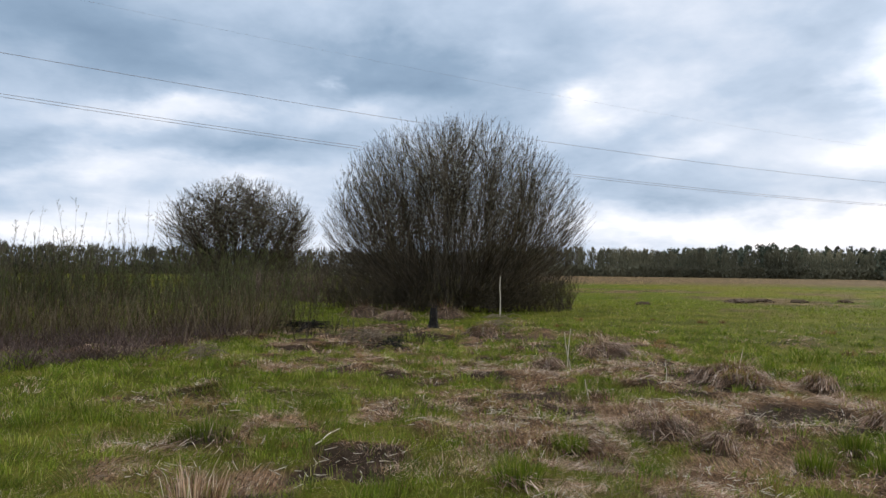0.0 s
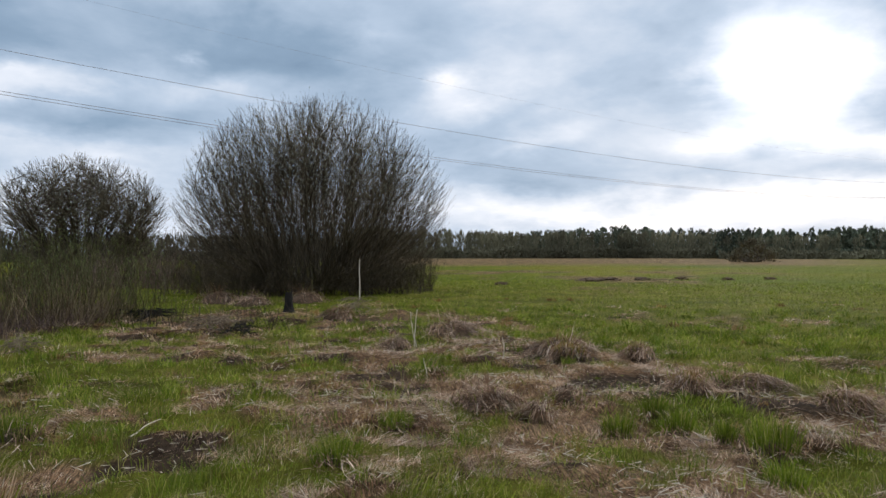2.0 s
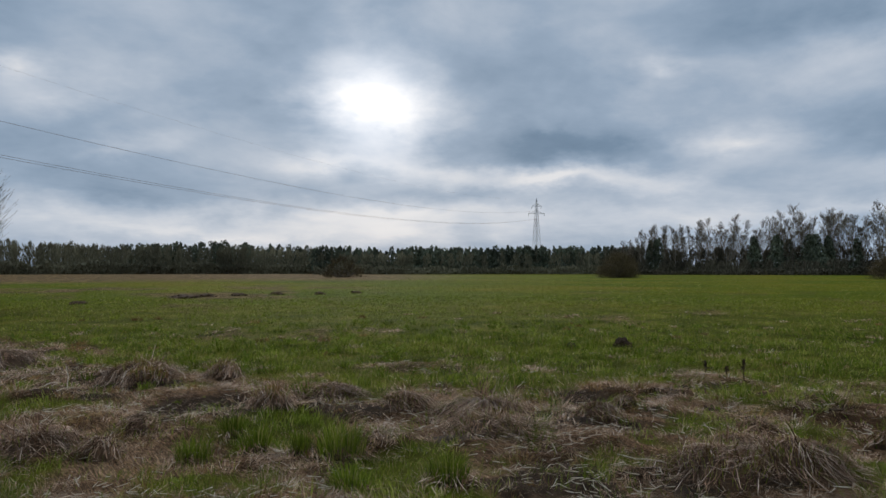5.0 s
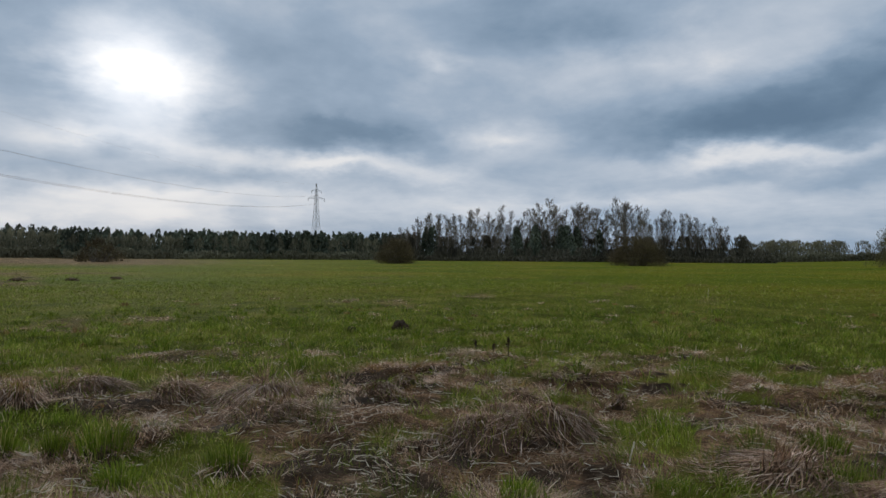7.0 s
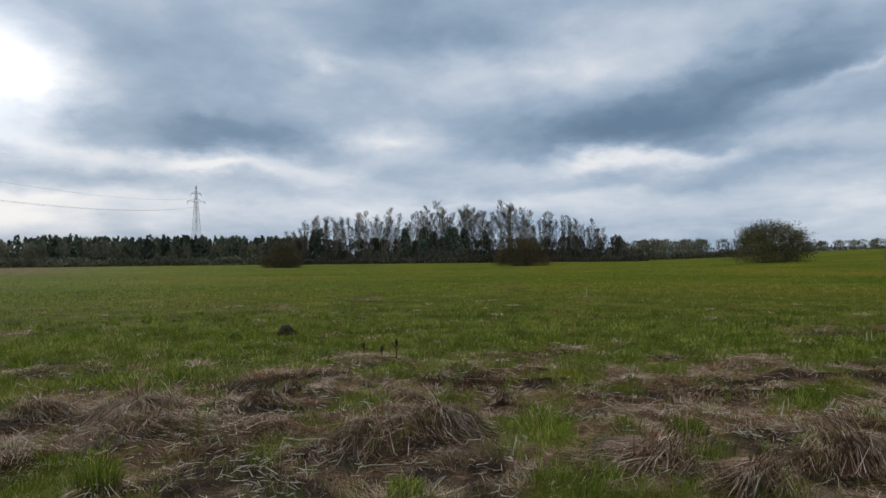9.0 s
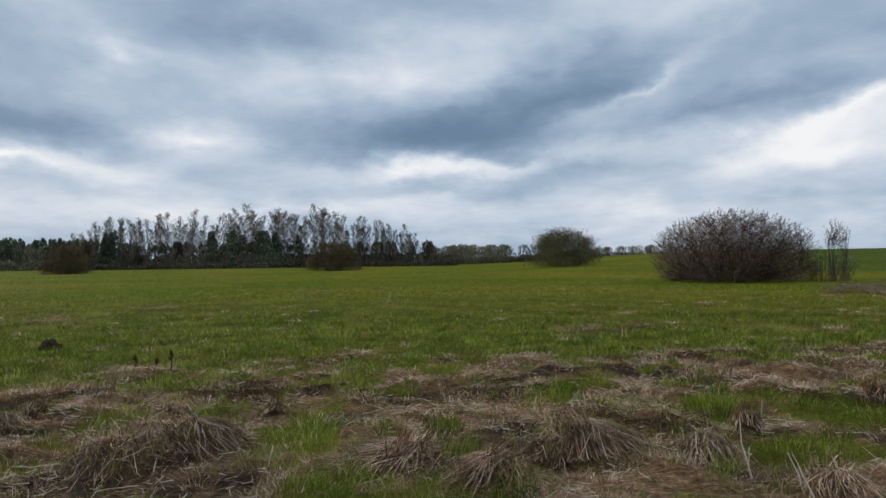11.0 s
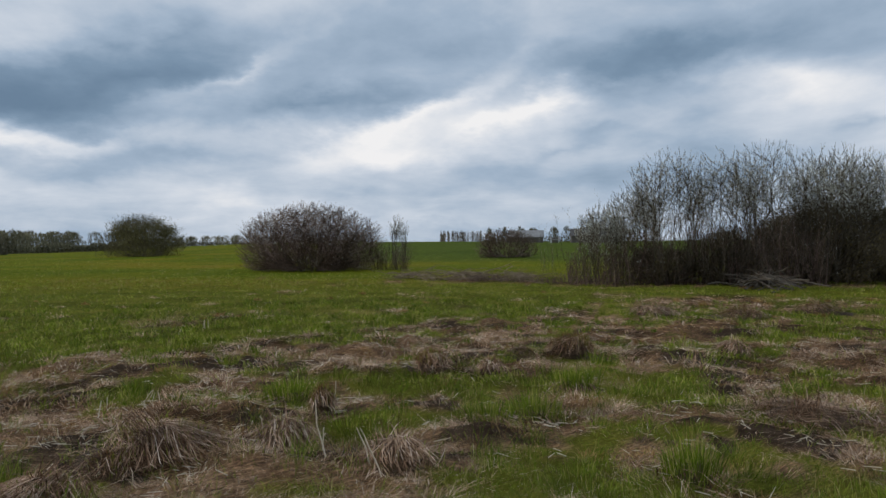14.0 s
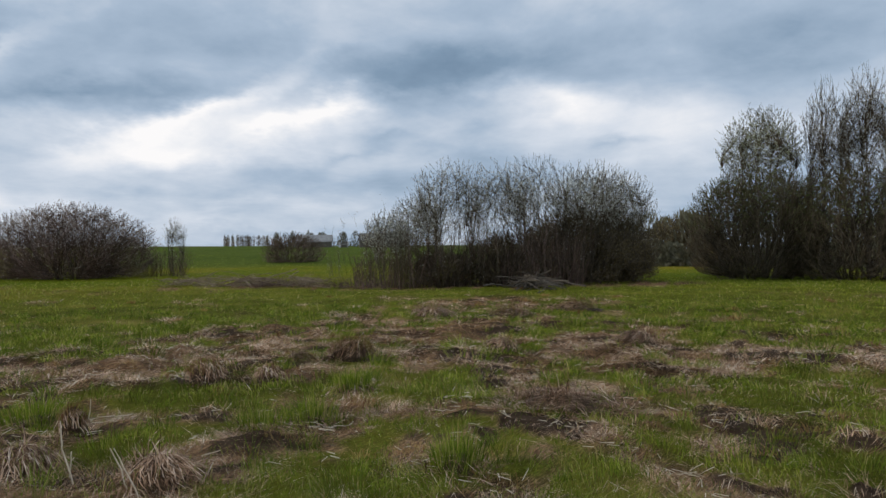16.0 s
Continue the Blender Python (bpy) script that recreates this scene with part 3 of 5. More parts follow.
# ---- shrubs and trees ----
def fan_willow(name, x, y, wide, tall, stems, fans, twigs, label, twig_mat, catkin_mat, catkins, seed, spread=0.2, thick=0.06, fine=0.007, bud=0.035, category="shrub", waist=0.3, open_to=1.15, fork=(0.1, 0.32), stub=0.35, group="", upright=0.5, core=0.45):
    """A rounded crown: a few stems divide again and again into evenly fanned, slightly arching rods with short twigs."""
    rng = np.random.default_rng(seed)
    ob = thing(name, x, y, label, category, group)
    half, rise = wide / 2, tall * (1 - waist)

    def dome(n, inner):
        i = np.arange(n) + 0.5
        phi = i * 2.39996 + rng.normal(0, 0.5, n)
        polar = np.arccos(np.clip(1 - open_to * i / n + rng.normal(0, 0.03, n), -0.5, 1))
        k = 1 - (1 - inner) * rng.uniform(0, 1, n) ** 2.1
        k *= 1 + 0.05 * np.sin(phi * 3 + seed) * np.sin(polar * 4)
        z = waist * tall + np.where(np.cos(polar) > 0, rise, waist * tall * 2.0) * np.cos(polar) * k
        out = half * np.sin(polar) * k
        return np.stack([out * np.cos(phi), out * np.sin(phi), np.maximum(z, 0.08 * tall)], 1)

    def rising(a, d, b, n, reach_a, reach_b):
        """Curves that leave a in direction d and turn upward before they end in b."""
        dist = np.linalg.norm(b - a, axis=1, keepdims=True)
        up = b * np.array([1, 1, 0]) / half * upright + np.array([0, 0, 1.0]) + rng.normal(0, 0.1, b.shape)
        up /= np.linalg.norm(up, axis=1, keepdims=True)
        u = np.linspace(0, 1, n)[None, :, None]
        m1, m2 = a + d * dist * reach_a, b - up * dist * reach_b
        return (1 - u) ** 3 * a[:, None] + 3 * u * (1 - u) ** 2 * m1[:, None] + 3 * u * u * (1 - u) * m2[:, None] + u ** 3 * b[:, None]

    tips = dome(stems, 0.6) * 0.9
    tips[:, :2] += rng.normal(0, 0.06 * half, (stems, 2))
    foot = np.concatenate([tips[:, :2] * spread + rng.normal(0, 0.1 * spread * half, (stems, 2)), np.full((stems, 1), -0.1)], 1)
    start = np.concatenate([tips[:, :2] / half * 0.9, np.ones((stems, 1))], 1)
    start /= np.linalg.norm(start, axis=1, keepdims=True)
    lines = rising(foot, start, tips, 14, 0.4, 0.3)
    lines[:, 1:] += rng.normal(0, 0.003 * tall, (stems, 13, 3))
    for line, r in zip(lines, thick * rng.uniform(0.5, 1.15, stems)):
        part("stem", raw_mesh("stem", *rod(line[None], r, fine * 1.5, 5), BARK), ob)
    goal = dome(fans, core)
    goal[:, :2] += rng.normal(0, 0.02 * half, (fans, 2))
    near = np.argsort(np.linalg.norm(goal[:, None] - tips[None], axis=2), axis=1)[:, :6]
    near = near[np.arange(fans), rng.integers(0, near.shape[1], fans)]
    # each rod leaves its stem some way below its own tip
    drop = goal[:, 2] - tall * rng.uniform(fork[0], fork[1], fans)
    i = np.argmin(np.abs(lines[near, 1:-1, 2] - drop[:, None]), axis=1) + 1
    root = lines[near, i]
    d = lines[near, i + 1] - lines[near, i - 1]
    d /= np.linalg.norm(d, axis=1, keepdims=True)
    rods = rising(root, d, goal, 5, 0.3, 0.35)
    rods[:, 1:] += rng.normal(0, 0.004 * tall, (fans, 4, 3))
    part("branchwork", raw_mesh("branchwork", *rod(rods, fine * 1.5, fine * 0.6, 3), twig_mat), ob, kind="stuff")
    p, dd, _ = along(rods, twigs, 0.3, 0.98, rng)
    l2 = bent(p, dd * 1.1 + np.array([0, 0, 0.3]) + rng.normal(0, 0.42, p.shape), stub * tall * rng.uniform(0.06, 0.2, len(p)), 2, 0.06, 0.08, rng)
    # the crown ends in an even, rounded outline
    t2 = l2[:, -1]
    over = np.sqrt((t2[:, 0] / half) ** 2 + (t2[:, 1] / half) ** 2 + (np.maximum(t2[:, 2] - waist * tall, 0) / rise) ** 2)
    l2 = l2[over < rng.uniform(0.97, 1.06, len(l2))]
    part("twig_crown", raw_mesh("twig_crown", *spikes(l2[:, 0], l2[:, 1], fine * 0.85), twig_mat), ob, kind="stuff")
    if catkins:
        p3, _, _ = along(l2, catkins, 0.15, 1.0, rng)
        p3 = p3[rng.uniform(0, 1, len(p3)) < 0.06 + 0.94 * smooth(p3[:, 2] / tall, 0.3, 0.62)]
        part("catkin_cover", raw_mesh("catkin_cover", *flakes(p3, bud * rng.uniform(0.6, 1.2, len(p3)), rng, 1.8, 0.6), catkin_mat), ob, kind="stuff")
    return ob


def shoots(name, line, deep, count, tall, label, seed, mat=None, bud_mat=None, buds=6, wide=0.02, lean=0.07, side=7, category="thicket", profile=None, reach=1.0):
    """A thicket of upright young stems with short side twigs, along a line on the ground."""
    rng = np.random.default_rng(seed)
    pts = np.array(line, float)
    seg = np.linalg.norm(np.diff(pts, axis=0), axis=1)
    cum = np.concatenate(([0], np.cumsum(seg))) / seg.sum()
    s = rng.uniform(0, 1, count)
    px, py = np.interp(s, cum, pts[:, 0]), np.interp(s, cum, pts[:, 1])
    tang = pts[-1] - pts[0]
    tang = tang / np.linalg.norm(tang)
    off = rng.uniform(-0.5, 0.5, count) * deep * (0.6 + 0.4 * np.sin(s * 9 + seed))
    gx, gy = px - tang[1] * off, py + tang[0] * off
    ob = thing(name, pts[0][0], pts[0][1], label, category)
    o = np.array(ob.matrix_world.translation)
    h = tall * rng.uniform(0.55, 1.0, count)
    if profile:
        h = h * np.interp(s, *profile)
    root = np.stack([gx, gy, height(gx, gy) - 0.05], 1) - o
    d = np.concatenate([rng.normal(0, lean * 1.6, (count, 2)), np.ones((count, 1))], 1)
    lines = bent(root, d, h, 7, 0.04, 0.05, rng)
    mat = mat or TWIG
    part("stem_stand", raw_mesh("stem_stand", *rod(lines, wide * rng.uniform(0.5, 1.2, count), wide * 0.2, 3), mat), ob, kind="stuff")
    p, dd, u = along(lines, side, 0.2, 1.0, rng)
    d1 = dd * 0.8 + np.array([0, 0, 0.3]) + rng.normal(0, 0.42, p.shape)
    l0 = bent(p, d1, np.repeat(h, side) * reach * rng.uniform(0.08, 0.2, len(p)) * (1.2 - 0.6 * u), 3, 0.2, 0.12, rng)
    part("branchwork", raw_mesh("branchwork", *spikes(l0[:, 0], l0[:, -1], wide * 0.36), mat), ob, kind="stuff")
    p, dd, u = along(l0, 3, 0.1, 1.0, rng)
    l1 = bent(p, dd * 0.8 + np.array([0, 0, 0.25]) + rng.normal(0, 0.5, p.shape), np.repeat(h, side * 3) * reach * rng.uniform(0.03, 0.08, len(p)), 2, 0.2, 0.1, rng)
    part("twig_crown", raw_mesh("twig_crown", *spikes(l1[:, 0], l1[:, 1], wide * 0.26), mat), ob, kind="stuff")
    if buds:
        p3, _, _ = along(l1, buds, 0.1, 1.0, rng)
        part("catkin_cover", raw_mesh("catkin_cover", *flakes(p3, wide * 1.5 * rng.uniform(0.6, 1.2, len(p3)), rng, 1.8, 0.5), bud_mat or CATKIN), ob, kind="stuff")
    return ob


def leafy_dome(name, x, y, wide, tall, count, size, label, mat, seed, stem_count=60, clumps=26, category="shrub", long=1.8, twiggy=3000):
    """A dense rounded shrub seen from afar: many stems, twigs and small leaves gathered in clumps."""
    rng = np.random.default_rng(seed)
    ob = thing(name, x, y, label, category)
    phi, c = rng.uniform(0, 2 * math.pi, stem_count), rng.uniform(0, 1, stem_count)
    polar = np.arccos(1 - c * 0.98)
    tip = np.stack([np.cos(phi) * wide / 2 * np.sin(polar), np.sin(phi) * wide / 2 * np.sin(polar), tall * (0.18 + 0.78 * np.cos(polar))], 1) * rng.uniform(0.8, 1, (stem_count, 1))
    foot = tip * np.array([0.3, 0.3, 0])
    u = np.linspace(0, 1, 6)[None, :, None]
    lines = foot[:, None] * (1 - u) + tip[:, None] * u
    lines[:, 1:-1] += rng.normal(0, 0.02 * tall, (stem_count, 4, 3))
    part("stem_stand", raw_mesh("stem_stand", *rod(lines, 0.06, 0.015, 3), BARK), ob, kind="stuff")
    phi, c = rng.uniform(0, 2 * math.pi, clumps), rng.uniform(0, 1, clumps)
    polar = np.arccos(1 - c)
    centre = np.stack([np.cos(phi) * wide / 2 * 0.80 * np.sin(polar), np.sin(phi) * wide / 2 * 0.80 * np.sin(polar), tall * (0.10 + 0.72 * np.cos(polar))], 1)
    which = rng.integers(0, clumps, count)
    p = centre[which] + np.clip(rng.normal(0, 1, (count, 3)), -1.7, 1.7) * np.array([wide * 0.075, wide * 0.075, tall * 0.085]) * rng.uniform(0.6, 1.3, clumps)[which][:, None]
    p[:, 2] = np.abs(p[:, 2])
    n2 = count // 3
    inner = rng.normal(0, 1, (n2, 3))
    inner /= np.linalg.norm(inner, axis=1, keepdims=True)
    inner *= rng.uniform(0.3, 0.93, (n2, 1)) * np.array([wide / 2, wide / 2, tall * 0.95])
    inner[:, 2] = np.abs(inner[:, 2])
    part("foliage", raw_mesh("foliage", *flakes(np.concatenate([p, inner]), size * rng.uniform(0.6, 1.3, count + n2), rng, long, 0.3), mat), ob, kind="stuff")
    start = p[rng.integers(0, count, twiggy)]
    d = start * np.array([1, 1, 0.6]) + np.array([0, 0, tall * 0.35]) + rng.normal(0, 0.2 * tall, start.shape)
    part("twig_crown", raw_mesh("twig_crown", *spikes(start, start + d / np.linalg.norm(d, axis=1, keepdims=True) * (tall * rng.uniform(0.05, 0.14, twiggy))[:, None], 0.013), TWIG), ob, kind="stuff")
    return ob


def birch(tall, wide, label, seed, limbs=60, branches_each=5, twigs_each=4, trunk=0.13, fine=0.012):
    """A slender trunk with limbs that rise steeply, branches, twigs and a haze of the finest twigs."""
    rng = np.random.default_rng(seed)
    ob = thing("birch_tree", 0, 0, label, "tree", "birch grove")
    stem = bent(np.array([[0, 0, -0.1]]), np.array([[rng.normal(0, 0.04), rng.normal(0, 0.04), 1]]), tall, 12, 0.03, 0.025, rng)
    part("trunk", raw_mesh("trunk", *rod(stem, trunk, trunk * 0.08, 7), BIRCH_BARK), ob)
    p, d, s = along(stem, limbs, 0.28, 0.97, rng)
    phi = rng.uniform(0, 2 * math.pi, limbs)
    d1 = np.stack([np.cos(phi), np.sin(phi), np.full(limbs, 1.35)], 1)
    length = wide * 0.62 * (0.10 + 0.90 * np.sin(np.clip((s - 0.12) / 0.9, 0, 1) * math.pi) ** 0.8) * rng.uniform(0.6, 1.25, limbs)
    l1 = bent(p, d1, length * 1.2, 5, 0.035, 0.12, rng)
    part("limb_crown", raw_mesh("limb_crown", *rod(l1, trunk * 0.3, fine * 1.2, 4), BIRCH_TWIG), ob, kind="stuff")
    p2, dd, _ = along(l1, branches_each, 0.2, 1.0, rng)
    l2 = bent(p2, dd + np.array([0, 0, 0.35]) + rng.normal(0, 0.45, p2.shape), wide * rng.uniform(0.10, 0.24, len(p2)), 3, 0.12, 0.09, rng)
    part("branchwork", raw_mesh("branchwork", *rod(l2, fine * 1.3, fine * 0.6, 3), BIRCH_TWIG), ob, kind="stuff")
    p3, dd, _ = along(l2, twigs_each, 0.15, 1.0, rng)
    l3 = bent(p3, dd + np.array([0, 0, 0.3]) + rng.normal(0, 0.5, p3.shape), wide * rng.uniform(0.04, 0.10, len(p3)), 2, 0.1, 0.1, rng)
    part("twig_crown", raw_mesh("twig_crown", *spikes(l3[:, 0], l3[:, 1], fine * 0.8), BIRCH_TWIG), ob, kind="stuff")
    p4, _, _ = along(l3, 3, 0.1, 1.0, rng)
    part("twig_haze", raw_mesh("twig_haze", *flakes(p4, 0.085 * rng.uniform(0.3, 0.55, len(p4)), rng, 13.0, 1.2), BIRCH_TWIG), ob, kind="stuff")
    return ob


# the great willow dome, the smaller one beside it and the thickets of the old ditch
fan_willow("willow_shrub", 0.55, 28.6, 11.2, 8.05, 150, 6000, 8, "great leafless grey willow, dome of dark stems and pale catkins", TWIG, CATKIN, 1, 11, spread=0.42, thick=0.033, fine=0.0054, bud=0.034, waist=0.4, open_to=1.5, fork=(0.12, 0.42), stub=0.28, upright=0.5, core=0.4)
fan_willow("willow_shrub", -11.9, 40.5, 9.4, 7.1, 40, 2300, 8, "leafless rounded willow with grey twigs behind the thicket", TWIG, CATKIN, 1, 12, spread=0.14, thick=0.085, fine=0.0085, bud=0.04, waist=0.52, open_to=1.3, fork=(0.1, 0.36), stub=0.3, upright=0.7, core=0.4)
shoots("young_thicket", [(-12.5, 11.2), (-8.6, 13.8), (-6.0, 16.2), (-4.0, 18.6)], 4.6, 760, 2.25, "thicket of leafless young shoots with dead grass at its foot", 13, mat=OLIVE_TWIG, buds=4, wide=0.010, side=8, lean=0.16, bud_mat=BUD)
shoots("reeds", [(-10.8, 11.4), (-7.8, 12.9), (-5.6, 14.8), (-3.8, 17.2)], 3.0, 1500, 1.25, "dry tan stems of last year's herbs", 14, mat=REEDY, buds=0, wide=0.007, side=3, lean=0.22, category="reeds")
shoots("brushwood", [(-10.6, 10.9), (-7.4, 12.2), (-5.6, 13.8), (-4.2, 15.8)], 1.8, 1300, 0.6, "low brown brushwood and dead stems before the thicket", 19, mat=TWIG_RED, buds=0, wide=0.008, side=4, lean=0.55, category="brushwood")
shoots("brushwood", [(-3.2, 15.0), (-1.6, 14.4), (0.4, 14.6)], 1.6, 90, 0.75, "thin dark upright stems around the stump", 20, buds=0, wide=0.010, side=3, lean=0.25, category="brushwood")
shoots("hedge", [(-36, 22), (-24, 29), (-15, 35)], 7, 900, 3.4, "dark leafless hedge thicket beyond the shoots", 15, profile=([0, 0.5, 1.0], [1.0, 0.95, 0.6]), buds=1, wide=0.022, side=6, lean=0.16, bud_mat=BROWN_LEAF, category="hedge")
shoots("hedge", [(-26, 18), (-16, 25), (-8, 32.5)], 5, 900, 2.6, "brown leafless brush behind the young shoots", 17, profile=([0, 0.4, 0.75, 1.0], [1.0, 0.9, 0.6, 0.45]), buds=2, wide=0.018, side=6, lean=0.16, bud_mat=BROWN_LEAF, category="hedge")
shoots("hedge", [(-17, 45), (-9, 46), (-3, 44), (6, 42)], 6, 900, 3.3, "dark leafless hedge between the two willows", 16, buds=1, wide=0.022, side=6, lean=0.16, bud_mat=BROWN_LEAF, category="hedge")

shoots("brush", [(-9.5, 34), (-6.5, 32), (-4.2, 31)], 3.4, 420, 1.7, "low dark brush between the two willows", 18, mat=TWIG_RED, buds=1, wide=0.014, side=8, lean=0.25, bud_mat=BROWN_LEAF, category="brush")

shoots("brush", [(-4.9, 28.2), (-2.6, 26.0), (-0.2, 25.2)], 2.2, 260, 1.9, "dark leafless brush at the great willow's foot", 64, buds=1, wide=0.012, side=8, lean=0.3, bud_mat=BROWN_LEAF, category="brush")
shoots("brush", [(1.6, 25.4), (3.8, 26.2), (5.4, 28.2)], 2.2, 260, 1.7, "dark leafless brush along the great willow's side", 65, buds=1, wide=0.012, side=8, lean=0.3, bud_mat=BROWN_LEAF, category="brush")
shoots("tall_shoots", [(-10.6, 11.8), (-8.4, 13.2), (-6.2, 15.2)], 1.8, 46, 3.1, "thin tall leafless shoots rising over the thicket", 66, buds=2, wide=0.008, side=14, lean=0.03, bud_mat=BUD, reach=0.42)
shoots("brushwood", [(-8.4, 8.9), (-6.6, 10.2), (-5.0, 11.9)], 1.9, 900, 0.62, "reddish brown heap of dead stems before the thicket", 67, mat=TWIG_RED, buds=0, wide=0.008, side=4, lean=0.8, category="brushwood")

# single shrubs in the meadow
leafy_dome("round_shrub", 119.7, 74.5, 8.4, 5.4, 16000, 0.095, "dense brown rounded willow shrub in the meadow", BROWN_LEAF, 21, clumps=80)
leafy_dome("round_shrub", 129.3, 27.7, 10.6, 5.9, 18000, 0.095, "russet rounded willow shrub in the meadow", BROWN_LEAF, 22, clumps=80)
leafy_dome("round_shrub", 119, -14.6, 12.8, 7.0, 24000, 0.095, "olive rounded willow shrub with fresh leaves", OLIVE, 23, clumps=80)
leafy_dome("low_shrub", 87.5, 122.9, 9.0, 5.0, 1500, 0.2, "thin brown shrub at the edge of the reeds", BROWN_LEAF, 24, twiggy=1500)
fan_willow("grey_willow", 46.0, -16.6, 10.4, 4.8, 110, 3600, 9, "broad grey-pink willow shrub covered with catkins", TWIG_RED, PINK_CATKIN, 1, 25, spread=0.42, thick=0.045, fine=0.0075, bud=0.05, waist=0.36, open_to=1.5, fork=(0.1, 0.34), upright=0.8, core=0.25)
shoots("low_shrub", [(45.5, -20.6), (44.0, -23.0)], 1.8, 200, 2.1, "low brown brush beside the grey willow", 26, mat=TWIG_RED, buds=1, wide=0.009, side=10, lean=0.2, bud_mat=BUD, category="shrub")
fan_willow("sapling", 44.9, -22.7, 1.8, 4.0, 5, 130, 7, "slender pale sapling beside the grey willow", BIRCH_TWIG, WHITE_CATKIN, 1, 27, spread=0.1, thick=0.03, fine=0.006, bud=0.045, category="tree", waist=0.66, open_to=1.4, fork=(0.08, 0.3), stub=0.3, upright=0.4)
fan_willow("low_shrub", 67.3, -48.3, 7.8, 3.7, 50, 900, 8, "low brown leafless shrub before the farm", TWIG_RED, BROWN_LEAF, 1, 28, spread=0.5, thick=0.03, fine=0.012, bud=0.07, waist=0.4, open_to=1.5, stub=0.3)

# thicket at the south-east
for i, (ex, ey, ew, eh) in enumerate(((22.2, -20.9, 2.2, 3.4), (21.2, -21.9, 2.6, 4.3), (20.4, -23.0, 3.8, 5.7), (18.9, -24.4, 3.6, 5.6), (18.4, -26.6, 4.0, 6.0), (16.9, -28.2, 3.8, 5.8), (17.2, -30.2, 3.6, 6.0), (16.4, -31.4, 3.0, 5.6))):
    fan_willow("thicket_willow", ex, ey, ew * 1.1, eh, 22, 460, 8, "tall upright leafless willow with pale catkins, one of a thicket", TWIG, WHITE_CATKIN, 3, 310 + i, spread=0.55, thick=0.017, fine=0.005, bud=0.03, group="willow thicket", waist=0.6, open_to=1.45, fork=(0.08, 0.3), stub=0.24, upright=0.3, core=0.3)
for i, (ex, ey, ew, eh) in enumerate(((20.6, -22.8, 3.4, 1.7), (19.0, -24.8, 3.6, 2.5), (18.2, -27.2, 3.6, 2.7))):
    leafy_dome("brush", ex, ey, ew, eh, 3200, 0.05, "dense brown brush at the foot of the thicket", BROWN_LEAF, 330 + i, stem_count=70, clumps=40, twiggy=3200, category="brush")
shoots("willow_thicket", [(24.6, -19.2), (21.6, -21.0), (18.6, -23.6), (16.3, -28.0), (15.4, -31.6)], 3.4, 90, 5.2, "slender leafless willow stems between the shrubs", 31, buds=1, wide=0.0075, bud_mat=WHITE_CATKIN, side=12, lean=0.13, profile=([0, 0.15, 0.35, 0.6, 1.0], [0.45, 0.72, 0.97, 1.0, 0.95]))
shoots("young_thicket", [(23.4, -20.0), (20.6, -22.2), (18.4, -24.6), (16.6, -27.6)], 3.4, 620, 2.8, "brown leafless brush at the thicket's foot", 32, mat=TWIG_RED, buds=1, wide=0.013, side=8, lean=0.12, bud_mat=BROWN_LEAF, profile=([0, 0.25, 0.5, 1.0], [0.5, 0.85, 1.05, 1.05]))
shoots("brushwood", [(26.8, -17.6), (24.0, -18.8), (21.2, -20.4)], 1.7, 420, 0.6, "reddish brown dead brush before the thicket", 38, mat=TWIG_RED, buds=0, wide=0.011, side=7, lean=0.4, category="brushwood")
leafy_dome("dark_shrub", 17.9, -29.4, 6.0, 3.7, 15000, 0.05, "dense dark brown shrub inside the thicket", BROWN_LEAF, 33, stem_count=160, clumps=60, twiggy=5000)
leafy_dome("dark_shrub", 17.2, -31.8, 4.0, 3.5, 11000, 0.05, "dense dark brown shrub at the thicket's end", BROWN_LEAF, 34, stem_count=140, clumps=60, twiggy=4000)
leafy_dome("far_shrub", 29.3, -68.0, 8.0, 5.2, 3000, 0.14, "dark shrub at the end of the clearing", BROWN_LEAF, 35)
leafy_dome("far_shrub", 22.5, -62.0, 5.0, 2.8, 2200, 0.12, "low dark shrub in the clearing", BROWN_LEAF, 36)

shoots("hedge", [(27, -35), (24, -38), (20, -42)], 4, 300, 2.8, "dark leafless brush behind the thicket", 37, buds=1, wide=0.022, side=8, lean=0.16, bud_mat=BROWN_LEAF, category="hedge")

# trees at the southern edge
fan_willow("dark_willow", 12.6, -38.6, 7.4, 6.2, 90, 2600, 9, "dense dark willow shrub with bare stems", TWIG, BUD, 1, 41, spread=0.45, thick=0.035, fine=0.0085, bud=0.05, waist=0.42, open_to=1.5, stub=0.28, upright=0.5)
fan_willow("young_tree", 13.0, -40.6, 4.9, 9.7, 11, 640, 9, "young tree with pale opening leaves on a rounded crown", TWIG, PALE_LEAF, 3, 42, spread=0.06, thick=0.07, fine=0.008, bud=0.045, category="tree", waist=0.68, open_to=1.5, fork=(0.05, 0.2), stub=0.2, upright=0.6)
fan_willow("alder_tree", 9.9, -41.6, 3.0, 10.9, 7, 420, 9, "tall leafless tree with steep fine grey limbs", TWIG, WHITE_CATKIN, 1, 43, spread=0.08, thick=0.08, fine=0.008, bud=0.05, category="tree", waist=0.6, open_to=1.5, fork=(0.06, 0.3), stub=0.2, upright=0.3)
fan_willow("alder_tree", 8.2, -43.0, 3.8, 11.6, 9, 560, 9, "tall leafless tree with fine upright twigs", TWIG, WHITE_CATKIN, 1, 44, spread=0.08, thick=0.085, fine=0.008, bud=0.05, category="tree", waist=0.62, open_to=1.5, fork=(0.06, 0.3), stub=0.2, upright=0.3)
